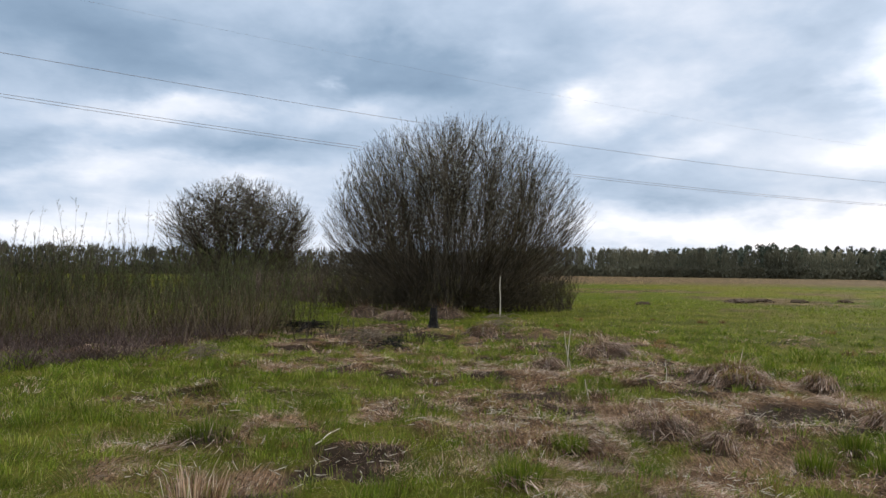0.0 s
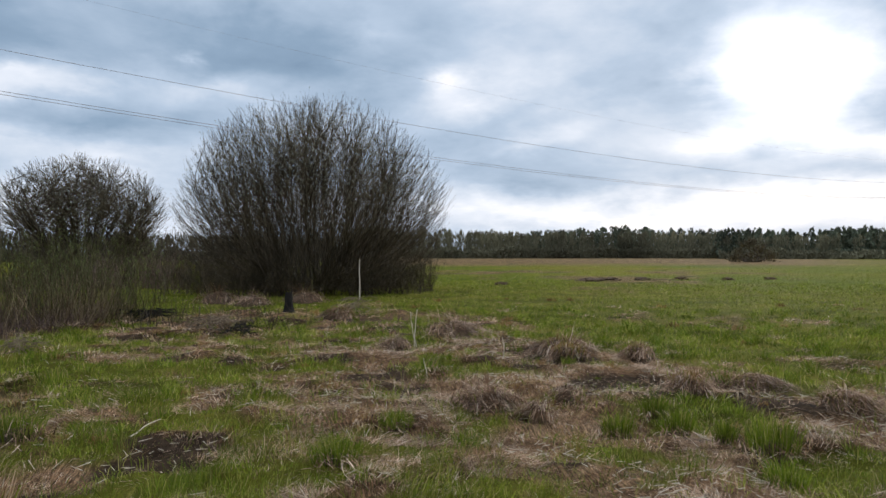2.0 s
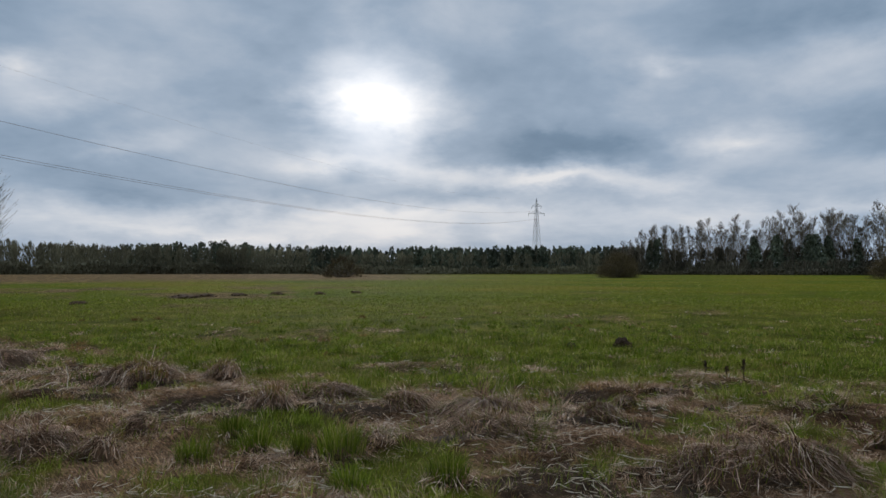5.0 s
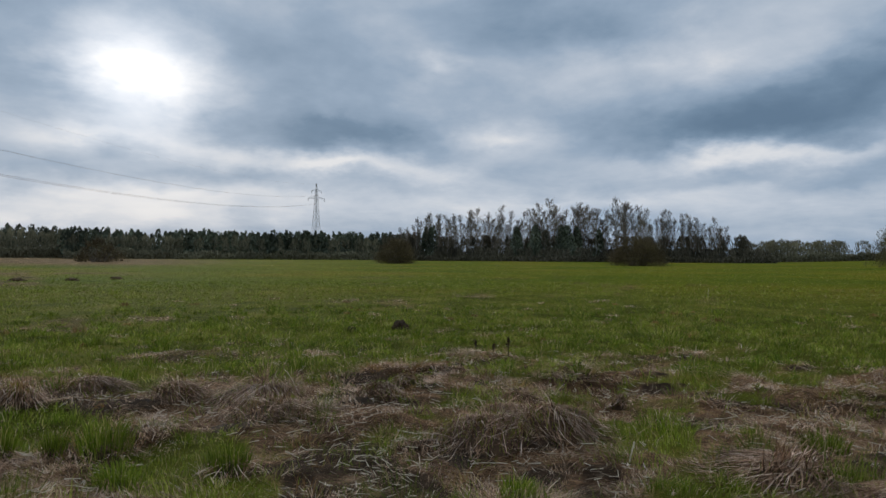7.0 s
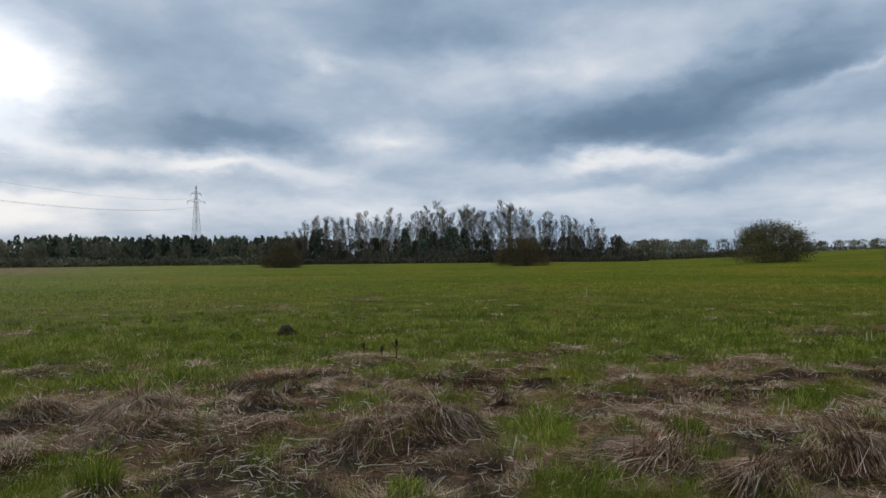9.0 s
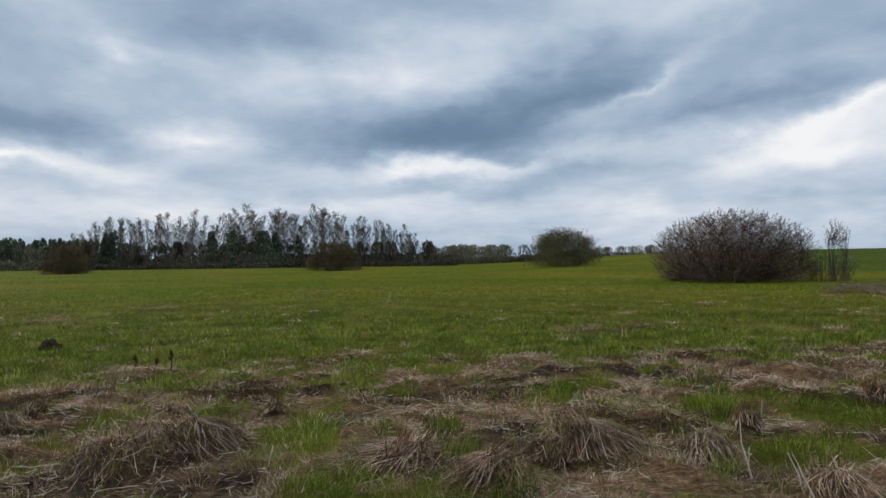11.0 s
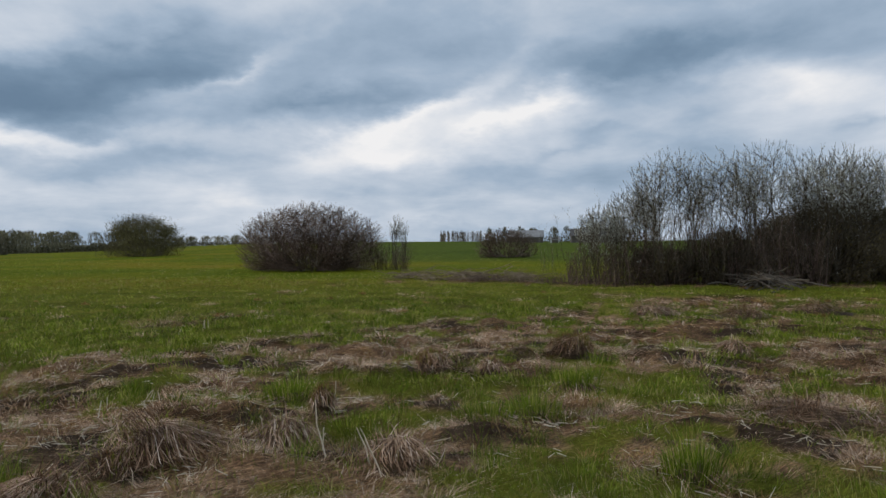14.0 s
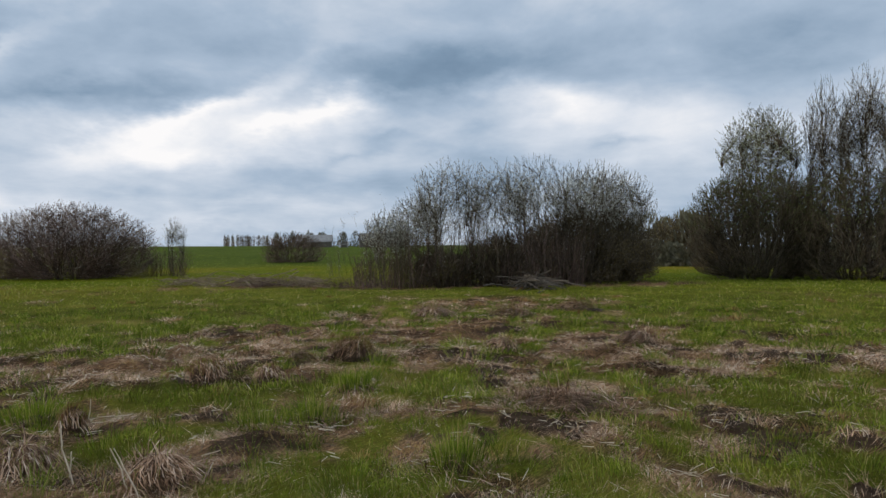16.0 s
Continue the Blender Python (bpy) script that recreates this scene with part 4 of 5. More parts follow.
fan_willow("alder_tree", 5.0, -43.4, 4.0, 11.2, 8, 480, 9, "tall leafless tree at the meadow's edge", TWIG, WHITE_CATKIN, 1, 45, spread=0.08, thick=0.08, fine=0.008, bud=0.05, category="tree", waist=0.6, open_to=1.5, fork=(0.06, 0.3), stub=0.2, upright=0.3)
fan_willow("dark_willow", 8.4, -40.0, 7.4, 6.0, 70, 1900, 8, "dark leafless brush under the tall trees", TWIG, BUD, 1, 46, spread=0.55, thick=0.03, fine=0.009, bud=0.045, waist=0.42, open_to=1.5, stub=0.28)
fan_willow("dark_willow", 3.8, -41.0, 7.0, 6.2, 60, 1500, 8, "dark leafless brush beneath the southern trees", TWIG, BUD, 1, 47, spread=0.55, thick=0.03, fine=0.009, bud=0.045, waist=0.42, open_to=1.5, stub=0.28)


# ---- far woods ----
def ring(azimuth, distance):
    return distance * np.sin(np.radians(azimuth)), distance * np.cos(np.radians(azimuth))


def woods(name, azimuths, distance, deep, count, tall, mat, label, seed, wide=3.2, each=130, size=0.55, pointed=0.6, top=None, brush=0.5):
    """A far belt of trees: every tree a trunk and an uneven crown of slivers, brush between."""
    rng = np.random.default_rng(seed)
    a = rng.uniform(azimuths[0], azimuths[1], count)
    tx, ty = ring(a, distance + rng.uniform(-0.5, 0.5, count) * deep)
    h = tall * rng.uniform(0.84, 1.04, count)
    if top:
        h = h * np.interp(a, *top)
    base = height(tx, ty)
    which = np.repeat(np.arange(count), each)
    n = len(which)
    u = rng.uniform(0.05, 1, n) ** 0.85
    shape = (1 - u) ** pointed * np.minimum(1, 0.35 + u * 2.2)
    rad = wide * rng.uniform(0.6, 1.25, count)[which] * shape * np.sqrt(rng.uniform(0, 1, n)) * 0.75
    ph = rng.uniform(0, 2 * math.pi, n)
    p = np.stack([tx[which] + rad * np.cos(ph), ty[which] + rad * np.sin(ph), base[which] + h[which] * u], 1)
    if mat == HAZY_PINE:
        v, f = flakes(p, size * rng.uniform(0.6, 1.3, n), rng, 2.2, 0.5)
    else:
        v, f = flakes(p, size * rng.uniform(0.3, 0.6, n), rng, 6.5, 1.3)
    k = int(count * each * brush)
    if k:
        ba = rng.uniform(azimuths[0], azimuths[1], k)
        bx, by = ring(ba, distance - deep * 0.5 + rng.uniform(-4, 4, k))
        bz = height(bx, by) + rng.uniform(0, 1, k) ** 1.3 * tall * 0.42 * (0.35 + cloudy(ba, ba * 0, 0.8, 3, seed))
        v2, f2 = flakes(np.stack([bx, by, bz], 1), size * rng.uniform(0.6, 1.3, k), rng, 1.8, 0.4)
        v, f = joined([(v, f), (v2, f2)])
    lines = np.stack([np.stack([tx, ty, base], 1), np.stack([tx, ty, base + h * 0.85], 1)], 1)
    me = raw_mesh(name, *joined([(v, f), rod(lines, 0.14, 0.04, 4)]), mat)
    return tagged(new(name, me), label, "woods", kind="stuff")


woods("far_woods", (4, 34), 335, 44, 330, 12.6, HAZY_WOODS, "far leafless wood with a green tinge, lightened for haze", 51, wide=4.2, each=110, pointed=0.4, brush=1.0, size=0.7, top=([4, 12, 18, 34], [1.15, 1.1, 0.95, 0.9]))
woods("far_pines", (18, 33), 352, 26, 120, 14.2, HAZY_PINE, "far dark pines standing over the wood", 52, wide=4.0, each=110, pointed=0.3, brush=0.1, size=0.7, top=([18, 24, 26, 33], [0.9, 1.06, 1.08, 0.92]))
woods("far_pines", (33, 60), 296, 34, 330, 11.2, HAZY_PINE, "far dark spruce and pine wood", 53, wide=3.6, each=100, pointed=0.5, brush=0.7, size=0.7)
woods("far_woods", (33, 60), 280, 16, 150, 8.6, HAZY_WOODS, "leafless trees before the far pine wood", 54, wide=3.4, each=70, pointed=0.4, brush=0.9, size=0.6)
woods("far_woods", (-44, 6), 210, 40, 330, 7.4, DIM_WOODS, "far leafless wood beyond the hedge", 55, wide=4.6, each=80, pointed=0.3, brush=1.2)
woods("pine_grove", (68.0, 75.0), 258, 12, 12, 13.0, HAZY_PINE, "dark pines before the birch row", 56, wide=6.0, each=520, pointed=0.4, size=0.5, brush=0.2)
woods("pine_grove", (59.5, 61.5), 258, 12, 5, 12.6, HAZY_PINE, "few dark pines at the end of the birch row", 69, wide=3.4, each=380, pointed=0.5, size=0.5, brush=0.0)
woods("grove_brush", (57, 88), 250, 14, 110, 4.8, DIM_WOODS, "low leafless brush at the foot of the grove", 57, wide=3.6, each=130, pointed=0.3, brush=1.2, size=0.5)
woods("grove_undergrowth", (57, 86), 276, 16, 170, 9.6, DIM_WOODS, "young leafless trees between the birches", 63, wide=4.2, each=130, pointed=0.5, brush=0.3, size=0.55)
woods("far_woods", (86, 97), 315, 20, 34, 8.6, HAZY_WOODS, "rounded leafless trees at the meadow's end", 58, wide=6.5, each=260, pointed=0.3, brush=0.8)
woods("far_trees", (96, 114), 430, 20, 60, 5.6, HAZY_WOODS, "line of far trees on the rise", 59, wide=6, each=110, pointed=0.3, brush=0.5)
woods("far_poplars", (120.2, 123.6), 520, 12, 90, 9.0, BIRCH_TWIG, "far row of grey poplars on the horizon", 60, wide=2.0, each=24, pointed=0.4, brush=0.0)
woods("far_woods", (149, 184), 78, 16, 70, 5.4, HAZY_WOODS, "leafless trees closing the southern edge", 61, wide=3.8, each=240, pointed=0.4, brush=0.6, size=0.3)
woods("farm_trees", (124, 137), 330, 20, 18, 7.2, HAZY_WOODS, "bare trees around the farm", 62, wide=4.6, each=170, pointed=0.4, brush=0.3)

# the birch row: four built, the rest copied
rng_b = np.random.default_rng(70)
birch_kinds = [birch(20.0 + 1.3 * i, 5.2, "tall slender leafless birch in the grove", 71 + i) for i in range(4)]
for i in range(132):
    a = 58.0 + 26.5 * (i + rng_b.uniform(-1.2, 2.2)) / 132
    bx, by = ring(a, 270 + rng_b.uniform(-14, 14))
    s = np.interp(a, [57, 60, 62, 69, 73, 77, 79, 82, 86], [0.55, 0.75, 0.84, 0.88, 1.0, 0.98, 0.82, 0.74, 0.6]) * rng_b.uniform(0.7, 1.06)
    m = pose(bx, by, h_at(bx, by), 0, 0, rng_b.uniform(0, 360)) @ Matrix.Diagonal((s, s, s, 1))
    if i < 4:
        birch_kinds[i].matrix_world = m
    else:
        k = copy_thing(birch_kinds[i % 4], pose(0, 0, 0))
        k.matrix_world = m


# ---- power line ----
def pylon(x, y, tall, line_turn):
    ob = thing("lattice_pylon", x, y, "pale steel lattice pylon with three short crossarms", "pylon")
    rng = np.random.default_rng(80)
    c, s = math.cos(line_turn), math.sin(line_turn)

    def half(z):
        return np.interp(z, [0, tall * 0.82, tall], [2.0, 0.5, 0.14])

    def bar(name, a, b, r=0.06):
        return part(name, raw_mesh(name, *rod(np.array([[a, b]], float), r, r, 4), STEEL), ob)

    corners = [(1, 1), (-1, 1), (-1, -1), (1, -1)]
    levels = np.array([0, 0.13, 0.25, 0.36, 0.46, 0.55, 0.63, 0.70, 0.76, 0.82, 0.88, 0.94, 1.0]) * tall
    for cx, cy in corners:
        line = np.array([[(cx * half(z), cy * half(z), z) for z in levels]])
        part("leg", raw_mesh("leg", *rod(line, 0.11, 0.08, 4), STEEL), ob)
    for lo, hi in zip(levels, levels[1:]):
        lines = []
        for (ax, ay), (bx, by) in zip(corners, corners[1:] + corners[:1]):
            lines += [[(ax * half(lo), ay * half(lo), lo), (bx * half(hi), by * half(hi), hi)], [(bx * half(lo), by * half(lo), lo), (ax * half(hi), ay * half(hi), hi)], [(ax * half(hi), ay * half(hi), hi), (bx * half(hi), by * half(hi), hi)]]
        part("bracing", raw_mesh("bracing", *rod(np.array(lines), 0.055, 0.055, 3), STEEL), ob)
    for z, left, right in ((tall * 0.80, 3.9, 3.9), (tall * 0.90, 2.3, 2.3)):
        tips = []
        for sign, reach in ((-1, left), (1, right)):
            for d in (-0.4, 0.4):
                tips.append([(sign * 0.3 * c - d * s, sign * 0.3 * s + d * c, z), (sign * reach * c, sign * reach * s, z + 0.1)])
            tips.append([(sign * 0.3 * c, sign * 0.3 * s, z + 1.0), (sign * reach * c, sign * reach * s, z + 0.1)])
        arm = part("crossarm", raw_mesh("crossarm", *rod(np.array(tips), 0.10, 0.08, 4), STEEL), ob)
        for sign, reach in ((-1, left), (1, right)):
            if reach > 1:
                drop = np.array([[(sign * reach * c, sign * reach * s, z + 0.1), (sign * reach * c, sign * reach * s, z - 1.1)]])
                part("insulator", raw_mesh("insulator", *rod(drop, 0.09, 0.09, 6), ROOFING), arm, "grey hanging insulator")
    return ob


PYLON, LINE = Vector((240.0, 191.0, 0)), Vector((math.sin(radians(-115)), math.cos(radians(-115)), 0))
pylon(PYLON.x, PYLON.y, 33.4, radians(-25))
ACROSS = Vector((LINE.y, -LINE.x, 0))
for label, top, fall, off, r in (("upper conductor of the power line", 28.1, 0.1124, -0.6, 0.02), ("lower conductor of the power line", 24.5, 0.1124, -0.3, 0.02), ("lower conductor on the near arm", 24.4, 0.1124, 0.6, 0.02), ("earth wire at the top of the power line", 33.2, 0.108, 0.0, 0.006)):
    way = np.linspace(0, 395, 90)
    pts = np.array([[*(PYLON + LINE * d + ACROSS * off).xy, top - fall * d + 0.000284 * d * d] for d in way])
    tagged(new("power_line", raw_mesh("power_line", *rod(pts[None], r, r, 4), ALUMINIUM)), label + ", thin weathered wire", "power line", "power lines")


# ---- farm on the rise ----
def barn(x, y, turn, long, deep, eaves, ridge, wall_mat, roof_mat, label, doors=2, chimney=False):
    ob = thing("barn", x, y, label, "barn")
    ob.matrix_world = pose(x, y, h_at(x, y) - 0.1, 0, 0, turn)
    a, b = long / 2, deep / 2

    def slab(name, corners, mat, thick, parent=None):
        bm = bmesh.new()
        f = bm.faces.new([bm.verts.new(v) for v in corners])
        bmesh.ops.recalc_face_normals(bm, faces=[f])
        bmesh.ops.solidify(bm, geom=[f], thickness=thick)
        me = bpy.data.meshes.new(name)
        bm.to_mesh(me)
        bm.free()
        me.materials.append(mat)
        return part(name, me, parent or ob)

    slab("wall", [(-a, -b, 0), (a, -b, 0), (a, -b, eaves), (-a, -b, eaves)], wall_mat, 0.2)
    slab("wall", [(-a, b, 0), (a, b, 0), (a, b, eaves), (-a, b, eaves)], wall_mat, 0.2)
    for sx in (-1, 1):
        slab("gable", [(sx * a, -b, 0), (sx * a, b, 0), (sx * a, b, eaves), (sx * a, 0, ridge), (sx * a, -b, eaves)], wall_mat, 0.2)
    for sy in (-1, 1):
        slab("roof", [(-a - 0.5, sy * (b + 0.5), eaves - 0.25), (a + 0.5, sy * (b + 0.5), eaves - 0.25), (a + 0.5, 0, ridge + 0.15), (-a - 0.5, 0, ridge + 0.15)], roof_mat, 0.15)
    for i in range(doors):
        cx = -a + long * (i + 0.5) / doors
        for sy in (-1, 1):
            slab("door", [(cx - 1.3, sy * (b + 0.16), 0), (cx + 1.3, sy * (b + 0.16), 0), (cx + 1.3, sy * (b + 0.16), 2.2), (cx - 1.3, sy * (b + 0.16), 2.2)], BOARDS, 0.1)
    return ob


bx, by = ring(127.3, 300)
barn(bx, by, -127.3 - 4, 14.5, 9, 2.6, 5.3, BOARDS, ROOFING, "low barn with a pale sheet roof on the rise")
bx, by = ring(132.9, 290)
barn(bx, by, -132.9 + 5, 19.0, 10, 3.0, 5.6, BOARDS, DARK_ROOF, "long dark wooden barn beside bare trees", 3)
bx, by = ring(129.7, 285)
barn(bx, by, -129, 3.4, 2.4, 1.6, 2.1, WHITE, ROOFING, "small white shed between the barns", 1)


# ---- tussocks, stalks and other near things ----
def tussock(x, y, r, tall, look_kind):
    """A hummock of sedge: a mound, dead blades hanging over it, fresh ones standing in it."""
    rng = np.random.default_rng(int(abs(x * 1000) + abs(y * 100)))
    words = {"straw": "hummock of dead tan sedge hanging over its sides", "sedge": "dark-footed sedge tussock with rusty short blades", "green": "tuft of fresh green sedge on a dead base", "mat": "flattened mat of dead grey-brown grass", "pale": "tuft of pale bleached upright grass"}
    ob = thing("sedge_tussock" if look_kind != "mat" else "dead_grass_mat", x, y, words[look_kind], "tussock", "sedge tussocks")
    if look_kind == "straw":
        r, tall = r * 0.9, tall * 0.74
    mound_h = tall * {"straw": 0.72, "sedge": 0.75, "green": 0.28, "mat": 0.75, "pale": 0.2}[look_kind]
    na, nr = 22, 7
    verts, quads = [(0, 0, mound_h)], []
    for i in range(1, nr + 1):
        for j in range(na):
            t, q = i / nr, j * 2 * math.pi / na
            rr = r * t * (1 + 0.42 * noise.noise((math.cos(q) * 1.3 + x, math.sin(q) * 1.3 + y, 0.3)))
            zz = mound_h * (math.cos(t * math.pi / 2) ** (0.6 if look_kind != "mat" else 1.0)) + 0.22 * tall * (1 - t) * noise.noise((x + rr * math.cos(q) * 5, y + rr * math.sin(q) * 5, 1.7)) + 0.06 * tall * noise.noise((x + rr * math.cos(q) * 14, y + rr * math.sin(q) * 14, t * 3))
            verts.append((rr * math.cos(q), rr * math.sin(q), zz - 0.3 * t ** 4))
    idx = 1 + np.arange(nr * na).reshape(nr, na)
    nxt = np.roll(idx, -1, axis=1)
    me = raw_mesh("mound", np.array(verts), [np.stack([np.zeros(na, int), idx[0], nxt[0]], 1), np.stack([idx[:-1], idx[1:], nxt[1:], nxt[:-1]], -1).reshape(-1, 4)], SOIL if look_kind in ("sedge", "green") else THATCH)
    me.polygons.foreach_set("use_smooth", np.ones(len(me.polygons), bool))
    part("mound", me, ob)

    lay = rng.uniform(0, 2 * math.pi)
    sweep = (0.65 * math.cos(lay), 0.65 * math.sin(lay))

    def hung(n, inner, outer, length, fall, wide):
        """Blades that leave the crown and hang down over the mound."""
        q = rng.uniform(0, 2 * math.pi, n)
        t = rng.uniform(inner, outer, n)
        d2 = np.stack([np.cos(q), np.sin(q)], 1)
        z = mound_h * np.cos(np.clip(t, 0, 1) * math.pi / 2) ** 0.6
        root = np.concatenate([d2 * (r * t)[:, None], z[:, None] + 0.005], 1)
        twist = q + rng.normal(0, 0.75, n) + 0.7 * np.sin(q * 2 + lay)
        d3 = np.stack([np.cos(twist) * 0.8 + sweep[0], np.sin(twist) * 0.8 + sweep[1], rng.uniform(-0.1, 0.55, n)], 1)
        line = bent(root, d3, length * rng.uniform(0.6, 1.25, n), 4, fall, 0.07, rng)
        rad = np.hypot(line[..., 0], line[..., 1]) / r
        floor_z = mound_h * np.cos(np.clip(rad, 0, 1) * math.pi / 2) ** 0.6 + 0.004 + rng.uniform(0, 0.035, (n, 1))
        turf = height(line[..., 0] + x, line[..., 1] + y) - ob.matrix_world.translation.z + 0.006
        line[..., 2] = np.where(rad < 0.93, np.maximum(line[..., 2], np.maximum(floor_z, turf)), np.maximum(np.minimum(line[..., 2], turf + 0.08), turf))
        side = np.cross(d3, np.array([0, 0, 1.0]))
        side /= np.linalg.norm(side, axis=1, keepdims=True) + 1e-9
        w = wide * rng.uniform(0.6, 1.3, (n, 1, 1)) * np.array([1, 0.95, 0.75, 0.15])[None, :, None] * side[:, None]
        v = np.stack([line - w, line + w], 2).reshape(-1, 3)
        k = np.arange(n * 8).reshape(n, 4, 2)
        f = np.stack([k[:, :-1, 0], k[:, :-1, 1], k[:, 1:, 1], k[:, 1:, 0]], -1).reshape(-1, 4)
        return v, f

    def standing(n, spread, high, wide, mat, name, lean=0.35):
        q, t = rng.uniform(0, 2 * math.pi, n), np.sqrt(rng.uniform(0, 1, n)) * spread
        root = np.stack([np.cos(q) * t * r, np.sin(q) * t * r, mound_h * np.cos(np.clip(t, 0, 1) * math.pi / 2) ** 0.6 - 0.01], 1)
        ln = np.stack([np.cos(q) * t, np.sin(q) * t], 1) * lean + rng.normal(0, 0.14, (n, 2))
        part(name, raw_mesh(name, *blades(root, ln, high * rng.uniform(0.45, 1.05, n), wide * rng.uniform(0.6, 1.3, n), rng.uniform(0, 0.35, n), rng), mat), ob, kind="stuff")

    # low dark patch on one side: a hollow's shade put in as soil colour
    if look_kind in ("straw", "sedge") and r > 0.16:
        q0 = lay + math.pi + rng.normal(0, 0.5)
        ring_q = np.arange(14) * 2 * math.pi / 14
        rr = r * rng.uniform(0.35, 0.75, 14)
        cx, cy = math.cos(q0) * r * 0.95, math.sin(q0) * r * 0.95
        px, py = cx + np.cos(ring_q) * rr, cy + np.sin(ring_q) * rr
        inner = np.stack([cx + np.cos(ring_q) * rr * 0.5, cy + np.sin(ring_q) * rr * 0.5], 1)
        vz = np.concatenate([height(px + x, py + y) - 0.01, height(inner[:, 0] + x, inner[:, 1] + y) + rng.uniform(0.012, 0.05, 14), [h_at(cx + x, cy + y) + 0.03]]) - ob.matrix_world.translation.z
        vv = np.stack([np.concatenate([px, inner[:, 0], [cx]]), np.concatenate([py, inner[:, 1], [cy]]), vz], 1)
        k = np.arange(14)
        part("hollow_shade", raw_mesh("hollow_shade", vv, [np.stack([k, (k + 1) % 14, 14 + (k + 1) % 14, 14 + k], 1), np.stack([14 + k, 14 + (k + 1) % 14, np.full(14, 28)], 1)], SOIL), ob)
    area = min(1.0, r / 0.4) ** 1.4
    if look_kind == "straw":
        part("dead_thatch", raw_mesh("dead_thatch", *hung(int(1150 * area + 160), 0.0, 0.95, r * 0.8, -0.34, 0.0025), HANGING), ob, kind="stuff")
        standing(int(40 * area + 12), 0.9, tall * 0.35, 0.004, STRAW, "standing_straw", 0.9)
        standing(int(260 * area + 40), 0.75, tall * 0.4, 0.0042, RUSTY, "rusty_grass", 0.5)
        standing(int(300 * area + 40), 0.95, tall * 0.48, 0.0042, GREEN, "fresh_grass", 0.5)
    elif look_kind == "sedge":
        part("dead_thatch", raw_mesh("dead_thatch", *hung(int(800 * area + 120), 0.2, 0.95, r * 0.7, -0.36, 0.003), HANGING), ob, kind="stuff")
        standing(int(420 * area + 120), 0.8, tall * 0.45, 0.005, RUSTY, "rusty_grass", 0.4)
        standing(int(130 * area + 30), 0.8, tall * 0.5, 0.005, GREEN, "fresh_grass", 0.4)
    elif look_kind == "green":
        part("dead_thatch", raw_mesh("dead_thatch", *hung(int(160 * area + 50), 0.4, 1.2, r * 0.9, -0.3, 0.0042), HANGING), ob, kind="stuff")
        standing(int(620 * area + 160), 0.9, tall * 0.9, 0.0048, LUSH, "fresh_grass", 0.5)
    elif look_kind == "mat":
        part("dead_thatch", raw_mesh("dead_thatch", *hung(int(1100 * area + 150), 0.0, 1.1, r * 0.65, -0.25, 0.0028), HANGING), ob, kind="stuff")
        standing(int(60 * area + 15), 1.2, 0.12, 0.006, GREEN, "fresh_grass")
    else:
        standing(int(160 * area + 120), 1.0, tall * 1.1, 0.006, STRAW, "pale_grass", 0.5)
        standing(int(160 * area + 60), 1.1, tall * 0.6, 0.006, GREEN, "fresh_grass", 0.5)
    return ob


def stick(base, tip):
    """A bleached dead stalk, standing or lying."""
    rng = np.random.default_rng(int(abs(base[0]) * 999 + abs(base[1]) * 77))
    z = h_at(*base)
    a = np.array([base[0], base[1], z + 0.01])
    b = np.array([tip[0], tip[1], tip[2] if tip[2] > 0.09 else h_at(tip[0], tip[1]) + 0.035])
    long = max(0.12, np.linalg.norm(b - a))
    standing = b[2] > z + 0.09
    n = 6
    u = np.linspace(0, 1, n)[:, None]
    line = a + (b - a) * u + np.sin(u * math.pi) * rng.normal(0, 0.03 * long, (1, 3))
    line[1:-1] += rng.normal(0, 0.012 * long, (n - 2, 3))
    if not standing:
        line[:, 2] = np.maximum(line[:, 2], height(line[:, 0], line[:, 1]) + 0.012)
    else:
        line[0, 2] -= 0.03
    r = (min(0.009, max(0.0055, 0.014 * long)) if standing else min(0.007, max(0.0034, 0.012 * long))) * rng.uniform(0.8, 1.15)
    line -= a
    ob = thing("dead_stalk", base[0], base[1], "bleached broken reed stalk standing in the turf" if standing else "bleached broken reed stalk lying on the turf", "stalk", "dead stalks", z=a[2])
    part("stem", raw_mesh("stem", *rod(line[None], r, r * 0.6, 6), PALE), ob)
    k = line[3]
    side = np.array([[k, k + (line[4] - line[3]) * 0.5 + rng.normal(0, 0.05 * long, 3) * np.array([1, 1, 0.4])]])
    part("side_stalk", raw_mesh("side_stalk", *rod(side, r * 0.6, r * 0.35, 5), PALE), ob)


tussock(4.40, 6.62, 0.26, 0.26, 'sedge')
tussock(5.31, 6.78, 0.38, 0.26, 'straw')
tussock(5.45, 5.64, 0.35, 0.28, 'straw')
tussock(5.35, 4.21, 0.54, 0.37, 'straw')
tussock(6.29, 3.75, 0.26, 0.26, 'straw')
tussock(5.41, 2.17, 0.43, 0.33, 'straw')
tussock(5.84, 1.77, 0.40, 0.34, 'straw')
tussock(3.02, 5.45, 0.15, 0.27, 'green')
tussock(3.50, 5.73, 0.12, 0.25, 'green')
tussock(3.41, 5.15, 0.13, 0.26, 'green')
tussock(3.77, 4.47, 0.22, 0.34, 'green')
tussock(3.56, 4.71, 0.08, 0.24, 'green')
tussock(3.34, 3.74, 0.12, 0.22, 'green')
tussock(2.09, 6.31, 0.39, 0.21, 'mat')
tussock(2.41, 5.90, 0.18, 0.19, 'mat')
tussock(3.92, 8.87, 0.30, 0.26, 'sedge')
tussock(4.89, 8.78, 0.25, 0.22, 'sedge')
tussock(3.03, 12.32, 0.58, 0.32, 'mat')
